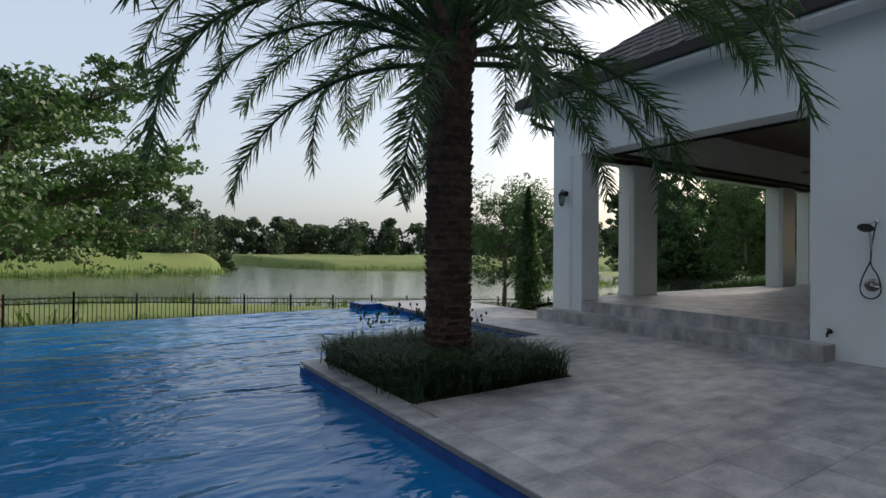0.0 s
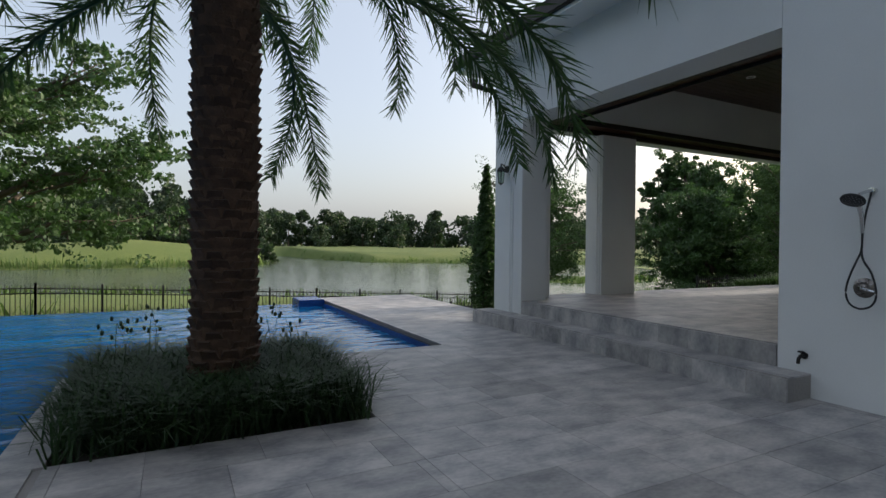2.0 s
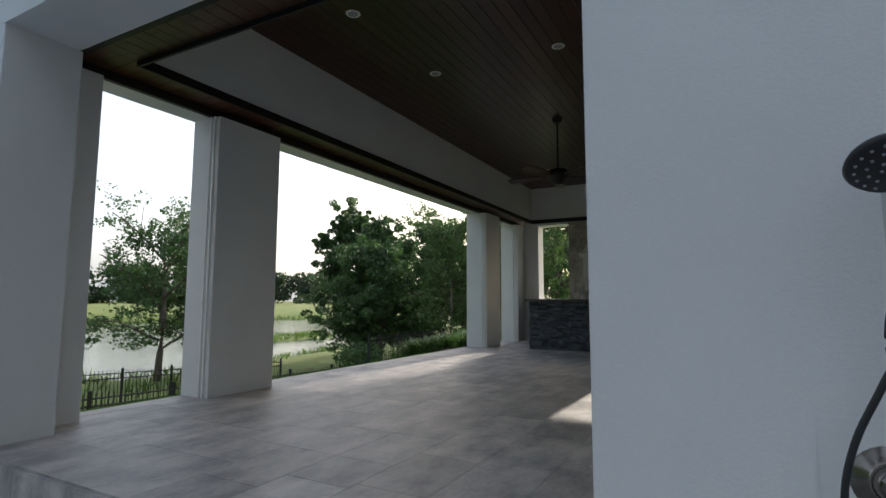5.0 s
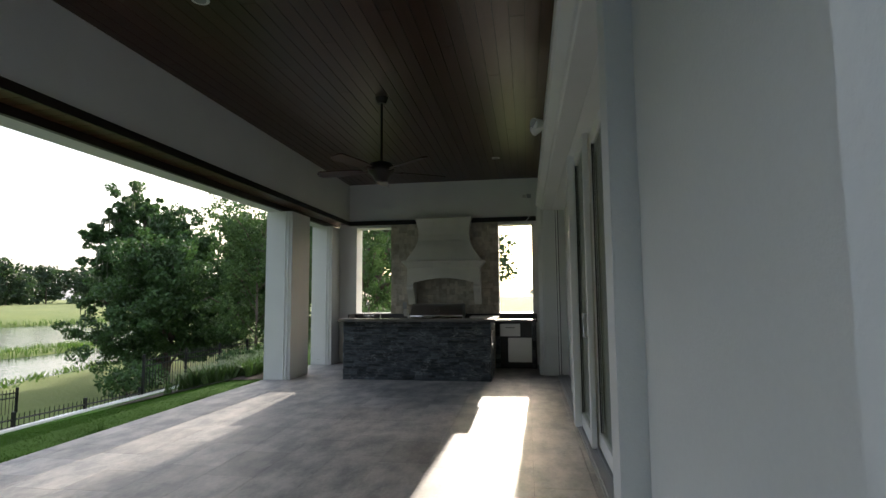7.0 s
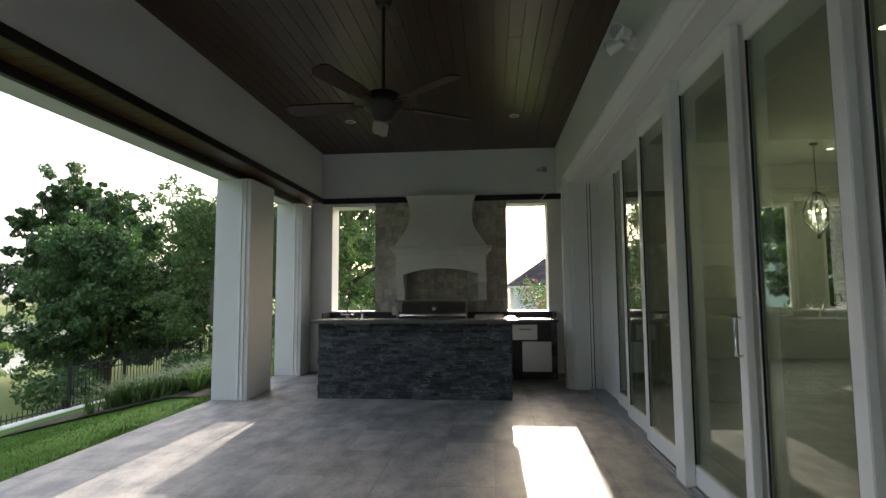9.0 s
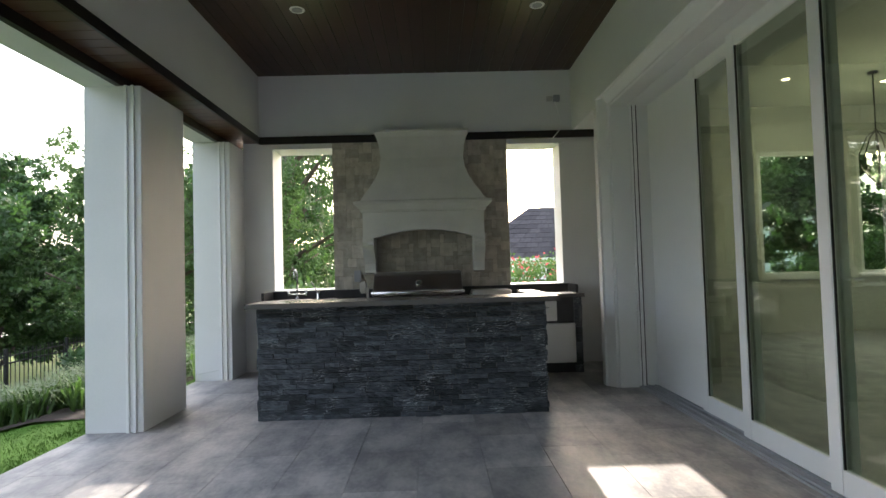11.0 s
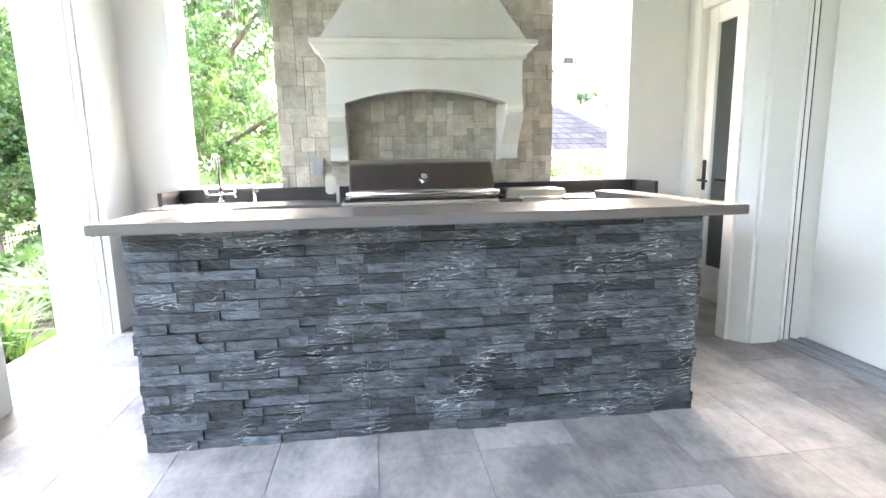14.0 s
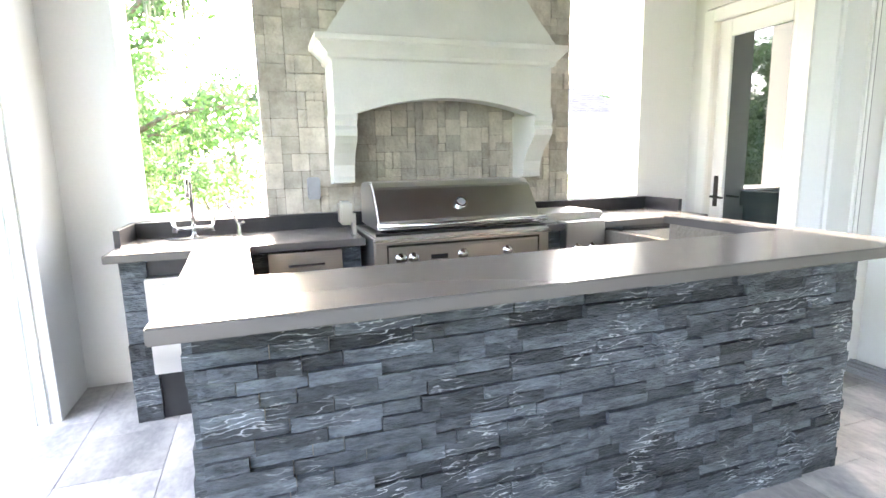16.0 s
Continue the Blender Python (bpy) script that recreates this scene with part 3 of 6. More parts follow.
tagged(part("downspout", ds, BRONZE, smooth=True), "dark bronze downspout elbow under the eaves", "downspout")


# Unseen wall and slab, added to cut the sky light on deck and facade.
structure("wall_sky_block", boxes(((-15, -4.6, -0.1), (8.6, -4.2, 7.6)), ((-15.4, -12, -0.1), (-15, -4.2, 7.6))), STUCCO, "unseen white stucco wall behind the pool deck, added to block sky light", "wall")
structure("roof_sky_block", boxes(((-15.9, -12, 7.6), (9.0, -3.7, 7.85)), bevel=0.05), BRONZE, "dark slab on top of the unseen sky-blocking wall", "roof")

# ---- the room behind the glass ----
structure("floor_room", boxes(((8.9, -6, F - 0.1), (18.1, 4.6, F + 0.004)), ((18.1, -6, F - 0.1), (19.8, 3.5, F + 0.004))), TRAVI, "pale stone floor of the room", "floor")
# The wide openings at y=-6 are unseen, added to brighten the room with daylight.
structure("wall_room", boxes(((8.9, -6.2, F), (9.1, 3.9, 4.1)), ((9.1, -6.2, F), (18.1, -6, 0.6)), ((9.1, -6.2, 3.6), (18.1, -6, 4.1)), ((9.1, -6.2, 0.6), (9.5, -6, 3.6)), ((12.0, -6.2, 0.6), (12.3, -6, 3.6)),
                             ((14.8, -6.2, 0.6), (15.1, -6, 3.6)), ((17.6, -6.2, 0.6), (18.1, -6, 3.6)), ((19.6, -6, F), (19.8, 3.3, 1.30)), ((19.6, -6, 3.33), (19.8, 3.3, 4.1)), ((19.6, -6, 1.30), (19.8, -4.6, 3.33)),
                             ((19.6, -2.6, 1.30), (19.8, -0.9, 3.33)), ((19.6, 0.07, 1.30), (19.8, 0.60, 3.33)), ((19.6, 1.70, 1.30), (19.8, 3.3, 3.33)), ((18.1, 3.3, F), (19.8, 3.5, 4.1)), ((17.9, 3.5, F), (18.1, 4.55, 4.1)),
                             ((16.36, 4.2, F), (16.72, 4.55, 4.1)), ((17.58, 4.2, F), (17.9, 4.55, 4.1))), WARM,
          "cream walls of the room with tall windows and added unseen south openings", "wall")
for name, y0, y1 in (("window_1", 0.60, 1.70), ("window_2", -0.90, 0.07), ("window_3", -4.60, -2.60)):
    structure(name, boxes(((19.62, y0, 1.30), (19.70, y0 + 0.07, 3.33)), ((19.62, y1 - 0.07, 1.30), (19.70, y1, 3.33)), ((19.62, y0 + 0.07, 1.30), (19.70, y1 - 0.07, 1.37)),
                          ((19.62, y0 + 0.07, 3.26), (19.70, y1 - 0.07, 3.33)), ((19.55, y0 - 0.05, 1.26), (19.62, y1 + 0.05, 1.299)), bevel=0.005), TRIM, "white window frame of the room", "window")
structure("roof_bay", boxes(((18.66, -6.5, 4.165), (20.1, 3.8, 4.32)), bevel=0.02), BRONZE, "dark flat roof of the room's bay", "roof")
structure("ceiling_room", boxes(((8.9, -6.2, 4.06), (18.1, 4.6, 4.16)), ((18.1, -6.2, 4.06), (19.8, 3.5, 4.16))), WARM, "cream plaster ceiling of the room", "ceiling")


def chandelier(c):
    x, y, z = c
    ch = thing("chandelier", (x, y, z), "wrought iron lantern chandelier with candle bulbs on a rod", "chandelier")
    part("rod", rod(rod(bmesh.new(), (x, y, z), (x, y, z + 1.14), 0.008), (x, y, z + 1.11), (x, y, z + 1.14), 0.06), BRONZE, ch)
    for k in range(5):
        a = k * math.tau / 5
        c_, s_ = math.cos(a), math.sin(a)
        part("arm", tube(bmesh.new(), [(x, y, z + 0.35), (x + 0.10 * c_, y + 0.10 * s_, z + 0.28), (x + 0.20 * c_, y + 0.20 * s_, z + 0.05), (x + 0.18 * c_, y + 0.18 * s_, z - 0.15),
                                       (x + 0.05 * c_, y + 0.05 * s_, z - 0.32), (x, y, z - 0.36)], 0.010, 6), BRONZE, ch)
        b = rod(bmesh.new(), (x + 0.11 * c_, y + 0.11 * s_, z - 0.1), (x + 0.11 * c_, y + 0.11 * s_, z), 0.012)
        cd = part("candle", b, TRIM, ch)
        part("bulb", ball(bmesh.new(), (x + 0.11 * c_, y + 0.11 * s_, z + 0.03), 0.016, (1, 1, 1.8), 8, 6), BULB, cd)
    part("finial", ball(bmesh.new(), (x, y, z - 0.38), 0.03, (1, 1, 1.6)), BRONZE, ch)


chandelier((18.1, 1.02, 2.92))
lamp = new("chandelier_glow", bpy.data.lights.new("chandelier_glow", "POINT"))
lamp.data.energy, lamp.data.color, lamp.data.shadow_soft_size = 16.0, (1.0, 0.86, 0.58), 0.12
lamp.location = (18.1, 1.02, 2.75)


def sliding_panel(x0, x1, y, z0, z1, handle):
    d = tagged(new("door_2"), "tall white-framed sliding glass door", "door", "sliding doors", "structure")
    d.location = ((x0 + x1) / 2, y, z0)
    fr = 0.085
    for a, b in (((x0, y - 0.022, z0), (x0 + fr, y + 0.022, z1)), ((x1 - fr, y - 0.022, z0), (x1, y + 0.022, z1)), ((x0 + fr, y - 0.022, z0), (x1 - fr, y + 0.022, z0 + 0.13)),
                 ((x0 + fr, y - 0.022, z1 - 0.1), (x1 - fr, y + 0.022, z1))):
        part("stile" if b[2] - a[2] > 1 else "rail", boxes((a, b), bevel=0.004), TRIM, d)
    p = part("pane", boxes(((x0 + fr - 0.004, y - 0.004, z0 + 0.126), (x1 - fr + 0.004, y + 0.004, z1 - 0.096))), GLASS, d, "greenish tinted glass")
    p.visible_shadow = False
    part("gasket", boxes(((x0 + fr, y + 0.006, z0 + 0.13), (x0 + fr + 0.008, y + 0.016, z1 - 0.1)), ((x1 - fr - 0.008, y + 0.006, z0 + 0.13), (x1 - fr, y + 0.016, z1 - 0.1))), BLACK, d)
    if handle:
        hx = x0 + 0.04
        part("handle", tube(bmesh.new(), [(hx, y + 0.02, 1.35), (hx, y + 0.06, 1.35), (hx, y + 0.06, 1.55), (hx, y + 0.02, 1.55)], 0.010), CHROME, d)


DOOR_Z = 3.14
tagged(part("panel", boxes(((15.43, 4.78, F + 0.02), (16.31, 4.84, DOOR_Z)), bevel=0.004), TRIM), "plain white fixed panel beside the sliding doors", "panel", kind="structure")
for a, b, y, pull in ((14.70, 15.42, 4.850, False), (13.87, 14.79, 4.903, True), (13.05, 13.955, 4.956, True), (12.10, 12.985, 4.956, True), (11.335, 12.185, 4.888, False), (10.47, 11.40, 4.820, False)):
    sliding_panel(a, b, y, F + 0.026, DOOR_Z, pull)
structure("door_post", boxes(((12.875, 4.98, F + 0.016), (13.05, 5.045, 3.15)), ((12.99, 4.93, F + 0.016), (13.045, 4.98, 3.15)), bevel=0.004), TRIM, "white meeting post of the sliding doors", "frame")
structure("door_head", boxes(((10.10, 4.62, DOOR_Z), (16.328, 5.038, 3.238)), bevel=0.003), TRIM, "white head frame of the sliding doors", "frame")


def french_door():
    d = tagged(new("door_1"), "white glazed side door with a dark lever handle", "door", kind="structure")
    d.location = (17.15, 4.87, F)
    x0, x1, y, z0, z1 = 16.81, 17.51, 4.80, F, 2.67
    for a, b in (((x0 - 0.09, 4.86, z0), (x0, 4.90, z1 + 0.09)), ((x1, 4.86, z0), (x1 + 0.09, 4.90, z1 + 0.09)), ((x0, 4.86, z1), (x1, 4.90, z1 + 0.09))):
        part("casing", boxes((a, b), bevel=0.006), TRIM, d)
    for a, b in (((x0, y - 0.02, z0), (x0 + 0.11, y + 0.03, z1)), ((x1 - 0.11, y - 0.02, z0), (x1, y + 0.03, z1)), ((x0 + 0.11, y - 0.02, z0), (x1 - 0.11, y + 0.03, z0 + 0.27)),
                 ((x0 + 0.11, y - 0.02, z1 - 0.12), (x1 - 0.11, y + 0.03, z1))):
        part("stile", boxes((a, b), bevel=0.004), TRIM, d)
    part("pane", boxes(((x0 + 0.10, y - 0.004, z0 + 0.26), (x1 - 0.10, y + 0.004, z1 - 0.11))), DARKGLASS, d, "dark reflecting glass")
    h = part("backplate", boxes(((x1 - 0.075, y + 0.03, 1.28), (x1 - 0.035, y + 0.04, 1.52)), bevel=0.003), BRONZE, d)
    part("lever", tube(bmesh.new(), [(x1 - 0.055, y + 0.04, 1.36), (x1 - 0.055, y + 0.085, 1.36), (x1 - 0.17, y + 0.085, 1.355)], 0.009), BRONZE, h)


french_door()

# ---- the outdoor kitchen ----
CT, CB, XB = F + 0.96, 1.28, 17.05
top = thing("worktop", (16.5, 7.2, CT - 0.04), "honed dark grey granite worktop round the outdoor kitchen", "worktop")
part("bar_slab", boxes(((15.43, 5.97, CT - 0.04), (15.89, 8.47, CT)), bevel=0.004), GRANITE, top)
part("arm_slab", prism(bmesh.new(), [(15.891, 8.26, CT), (XB, 8.30, CB), (XB, 8.56, CB), (15.891, 8.468, CT)], 0.04), GRANITE, top)
part("side_slab", boxes(((15.891, 5.972, CT - 0.04), (16.56, 6.14, CT)), bevel=0.004), GRANITE, top)
for n, a_, b_ in (("left_slab", (XB, 7.70, CB - 0.04), (17.70, 8.95, CB)), ("right_slab", (XB, 5.31, CB - 0.04), (17.70, 6.64, CB)), ("rear_slab", (17.50, 6.64, CB - 0.04), (17.70, 7.70, CB))):
    part(n, boxes((a_, b_), bevel=0.004), GRANITE, top)
SILL = CB + 0.09
part("splashback", boxes(((17.65, 5.34, CB), (17.70, 8.92, SILL)), ((17.30, 8.92, CB), (17.70, 8.95, SILL)), ((17.30, 5.31, CB), (17.70, 5.34, SILL))), GRANITE2, top, "black granite splashback")
structure("sill", boxes(((17.70, 8.19, SILL - 0.004), (18.12, 8.92, SILL + 0.012)), ((17.70, 5.37, SILL - 0.004), (18.12, 6.02, SILL + 0.012))), TRIM, "white opening sill", "sill")

random.seed(4)


def rough_stones(n, depth):
    """Unit split-face stones: a box with an uneven front, face towards -x."""
    out = []
    for _ in range(n):
        bm = bmesh.new()
        nu, nv = 5, 2
        base, tilt = random.uniform(0.45, 0.9), random.uniform(-0.16, 0.16)
        g = [[bm.verts.new((-(base + tilt * (u / nu - 0.5) + random.uniform(-0.1, 0.1)) * depth, u / nu, v / nv)) for u in range(nu + 1)] for v in range(nv + 1)]
        for v in range(nv):
            for u in range(nu):
                bm.faces.new((g[v][u], g[v][u + 1], g[v + 1][u + 1], g[v + 1][u]))
        back = [bm.verts.new((0.004, u, v)) for u, v in ((0, 0), (1, 0), (1, 1), (0, 1))]
        bm.faces.new([back[0], back[1], *g[0][::-1]])
        bm.faces.new([back[2], back[3], *g[nv]])
        bm.faces.new([back[3], back[0], *[g[v][0] for v in range(nv + 1)]])
        bm.faces.new([back[1], back[2], *[g[v][nu] for v in range(nv, -1, -1)]])
        out.append(mesh_of("ledger_stone", bm, LEDGER))
    return out


STONES = rough_stones(18, 0.038)
BASE = 0.40


def clad(parent, origin, along, length, height, course=0.0418, lo=0.10, hi=0.30):
    """Courses of ledger stones over a face; along is the face's way, the stones stand out to its side."""
    a = Vector(along)
    m0 = Matrix((( a.y, a.x, 0, 0), (-a.x, a.y, 0, 0), (0, 0, 1, 0), (0, 0, 0, 1)))
    rows = round(height / course)
    h = height / rows
    for r in range(rows):
        s = 0.0
        while s < length - 1e-4:
            w = random.uniform(lo, hi)
            if length - s - w < lo:
                w = length - s
            ob = new("stone", random.choice(STONES))
            ob.parent = parent
            p = Vector(origin) + a * s + Vector((0, 0, r * h))
            ob.matrix_local = Matrix.Translation(p - parent.location) @ m0 @ Matrix.Diagonal((random.uniform(0.45, 1.1), w - 0.003, h - 0.003, 1))
            s += w


island = thing("bar_counter", (15.8, 7.2, F), "dark split-stone clad bar counter on the terrace", "counter")
part("core", boxes(((15.62, 6.07, F), (15.86, 8.41, CT - 0.04)), ((15.86, 8.31, F), (17.08, 8.41, CB - 0.05)), ((15.86, 6.07, F), (16.52, 6.13, CT - 0.04)), ((16.52, 6.07, F), (17.12, 6.13, CB - 0.06))), MORTAR, island)
HIDE = CT - 0.04 - F


def cabinet(name, y0, y1, label):
    c = thing(name, (17.4, (y0 + y1) / 2, F), label, "cabinet", "kitchen cabinets")
    part("body", boxes(((XB + 0.08, y0 + 0.002, F), (17.68, y1 - 0.002, CB - 0.042))), GRANITE2, c)
    return c


left_cab = cabinet("sink_cabinet", 7.72, 8.90, "dark split-stone clad sink cabinet under the worktop")
right_cab = cabinet("side_cabinet", 5.33, 6.62, "dark split-stone clad cabinet with steel fronts")


def steel_front(parent, y0, y1, z0, z1, x=XB + 0.05, handle=True):
    d = part("door", boxes(((x - 0.035, y0, z0), (x + 0.03, y1, z1)), bevel=0.004), STEEL, parent, "brushed steel front")
    part("inset", boxes(((x - 0.042, y0 + 0.03, z0 + 0.03), (x - 0.034, y1 - 0.03, z1 - 0.03)), bevel=0.003), STEEL, d)
    if handle:
        zc = z1 - 0.065
        part("handle", tube(bmesh.new(), [(x - 0.04, y0 + 0.1, zc), (x - 0.075, y0 + 0.1, zc), (x - 0.075, y1 - 0.1, zc), (x - 0.04, y1 - 0.1, zc)], 0.008), CHROME, d)


steel_front(left_cab, 7.83, 8.21, 0.66, 1.225)
steel_front(left_cab, 8.46, 8.79, 0.66, 1.15, handle=False)
steel_front(right_cab, 5.62, 5.98, 0.98, 1.20)
steel_front(right_cab, 5.42, 5.84, 0.52, 0.95, handle=False)


def knob(parent, x, y, z, r):
    k = lathe(bmesh.new(), [(0.0, 0.03), (r * 0.62, 0.03), (r * 0.72, 0.012), (r, 0.010), (r, 0)], (0, 0, 0), 16)
    bmesh.ops.transform(k, matrix=Matrix.Translation((x, y, z)) @ Matrix.Rotation(-math.pi / 2, 4, "Y"), verts=k.verts)
    part("knob", k, CHROME, parent, smooth=True)


def grill():
    g = thing("barbecue_grill", (17.3, 7.17, F), "stainless steel built-in gas barbecue with a closed hood", "barbecue")
    y0, y1, x = 6.65, 7.69, 16.90
    part("cabinet", boxes(((x + 0.06, y0, F + 0.05), (17.50, y1, 0.95)), bevel=0.005), STEEL, g)
    body = part("firebox", boxes(((x, y0 + 0.003, 0.95), (17.50, y1 - 0.003, 1.30)), bevel=0.008), STEEL, g)
    part("control_panel", boxes(((x - 0.022, y0 + 0.09, 1.06), (x + 0.002, y1 - 0.09, 1.235)), bevel=0.004), STEEL, body)
    part("seam", boxes(((x - 0.006, y0 + 0.07, 1.242), (x + 0.002, y1 - 0.07, 1.254)), ((x - 0.006, y0 + 0.07, 1.05), (x + 0.002, y0 + 0.078, 1.242)), ((x - 0.006, y1 - 0.078, 1.05), (x + 0.002, y1 - 0.07, 1.242))), BLACK, body, "dark seam round the control panel")
    part("front_lip", boxes(((x - 0.03, y0 + 0.003, 1.27), (x + 0.03, y1 - 0.003, 1.288)), bevel=0.006), CHROME, body)
    # A solid black strip paints the shade between lip and hood.
    part("gap_shade", boxes(((x + 0.012, y0 + 0.02, 1.288), (x + 0.03, y1 - 0.02, 1.314))), BLACK, body, "black strip for the shade in the gap under the hood")
    bm = bmesh.new()
    prof = [(17.00, 1.315), (17.00, 1.36), (17.13, 1.54), (17.18, 1.57), (17.42, 1.57), (17.48, 1.52), (17.48, 1.315)]
    ends = [[bm.verts.new((px, y, z)) for px, z in prof] for y in (6.66, 7.64)]
    bm.faces.new(ends[0])
    bm.faces.new(ends[1][::-1])
    for i in range(len(prof)):
        j = (i + 1) % len(prof)
        bm.faces.new((ends[0][i], ends[1][i], ends[1][j], ends[0][j]))
    bmesh.ops.bevel(bm, geom=bm.edges[:], offset=0.008, segments=3, affect="EDGES")
    hood = part("hood", bm, STEEL, g, "brushed steel hood with a bronze cast")
    part("hood_band", boxes(((16.975, 6.664, 1.312), (17.003, 7.636, 1.352)), bevel=0.006), CHROME, hood)
    part("handle", rod(bmesh.new(), (16.945, 6.645, 1.345), (16.945, 7.655, 1.345), 0.016, sides=14), CHROME, hood, smooth=True)
    for y in (6.69, 7.61):
        part("bracket", rod(bmesh.new(), (17.0, y, 1.345), (16.94, y, 1.345), 0.013), CHROME, hood)
    ga = part("thermometer", rod(bmesh.new(), (17.062, 7.14, 1.442), (17.046, 7.14, 1.454), 0.033, sides=24), CHROME, hood, "round steel thermometer dial")
    part("dial", rod(bmesh.new(), (17.047, 7.14, 1.4535), (17.0445, 7.14, 1.4555), 0.024, sides=24), PLASTIC, ga)
    for y in (7.55, 7.48, 7.20, 6.93):
        knob(body, x - 0.02, y, 1.182, 0.031)
    part("nameplate", boxes(((x - 0.028, 7.29, 1.167), (x - 0.02, 7.385, 1.192))), GRANITE2, body, "small dark nameplate")


grill()


def side_burner():
    b = thing("side_burner", (17.3, 6.31, CB - 0.2), "stainless steel side burner with two knobs, lid shut", "burner")
    part("body", boxes(((XB - 0.02, 6.17, 1.02), (XB + 0.1, 6.45, CB + 0.012)), ((XB + 0.1, 6.09, CB + 0.001), (17.55, 6.55, CB + 0.012)), bevel=0.004), STEEL, b)
    part("lid", boxes(((XB + 0.10, 6.10, CB + 0.012), (17.54, 6.54, CB + 0.058)), bevel=0.01), STEEL, b)
    for y in (6.37, 6.26):
        knob(b, XB - 0.02, y, 1.13, 0.03)


side_burner()

def faucet():
    f = thing("faucet", (17.55, 8.60, CB), "chrome bridge faucet with two lever handles by the sink", "faucet")
    x, y, z = 17.54, 8.60, CB
    part("bridge", rod(bmesh.new(), (x, y - 0.10, z + 0.055), (x, y + 0.10, z + 0.055), 0.010), CHROME, f, smooth=True)
    part("column", lathe(bmesh.new(), [(0.0, 0.0), (0.030, 0.0), (0.030, 0.006), (0.016, 0.014), (0.014, 0.04), (0.020, 0.055), (0.012, 0.075), (0.0, 0.076)], (x, y, z), 16), CHROME, f, smooth=True)
    part("spout", tube(bmesh.new(), [(x, y, z + 0.07), (x, y, z + 0.30), (x - 0.03, y, z + 0.34), (x - 0.09, y, z + 0.345), (x - 0.13, y, z + 0.31), (x - 0.135, y, z + 0.24)], 0.011), CHROME, f, smooth=True)
    for s in (-1, 1):
        part("lever", tube(bmesh.new(), [(x, y + s * 0.10, z + 0.035), (x, y + s * 0.10, z + 0.07), (x, y + s * 0.115, z + 0.12)], [0.013, 0.013, 0.007]), CHROME, f, smooth=True)
    s = thing("soap_dispenser", (17.54, 8.36, CB), "small chrome side spray on the worktop", "dispenser")
    part("stem", rod(bmesh.new(), (x, 8.36, z), (x, 8.36, z + 0.07), 0.018, 0.012), CHROME, s)
    part("spout", tube(bmesh.new(), [(x, 8.36, z + 0.06), (x - 0.02, 8.38, z + 0.12), (x - 0.05, 8.42, z + 0.20)], 0.008), CHROME, s)
    part("lever", tube(bmesh.new(), [(x, 8.36, z + 0.06), (x - 0.04, 8.33, z + 0.08)], 0.009), CHROME, s)


faucet()
# No bowl is cut: a thin dark plate paints the sink's shaded recess.
tagged(part("sink", boxes(((17.14, 8.40, CB - 0.001), (17.46, 8.76, CB + 0.003)), bevel=0.001), GRANITE2), "flat dark plate for the sink, the shade of its recess in the colour", "sink")
rot = thing("rotisserie_motor", (17.25, 7.74, CB), "small stainless rotisserie motor beside the grill", "motor")
part("bracket", boxes(((17.22, 7.72, CB), (17.28, 7.74, CB + 0.12))), STEEL, rot)
part("housing", boxes(((17.19, 7.74, CB + 0.06), (17.31, 7.81, CB + 0.19)), bevel=0.012), STEEL, rot)
tagged(part("outlet_cover", boxes(((17.66, 7.86, 1.46), (17.70, 7.94, 1.60)), bevel=0.008), PLASTIC), "grey weatherproof outlet cover on the stone wall", "outlet")


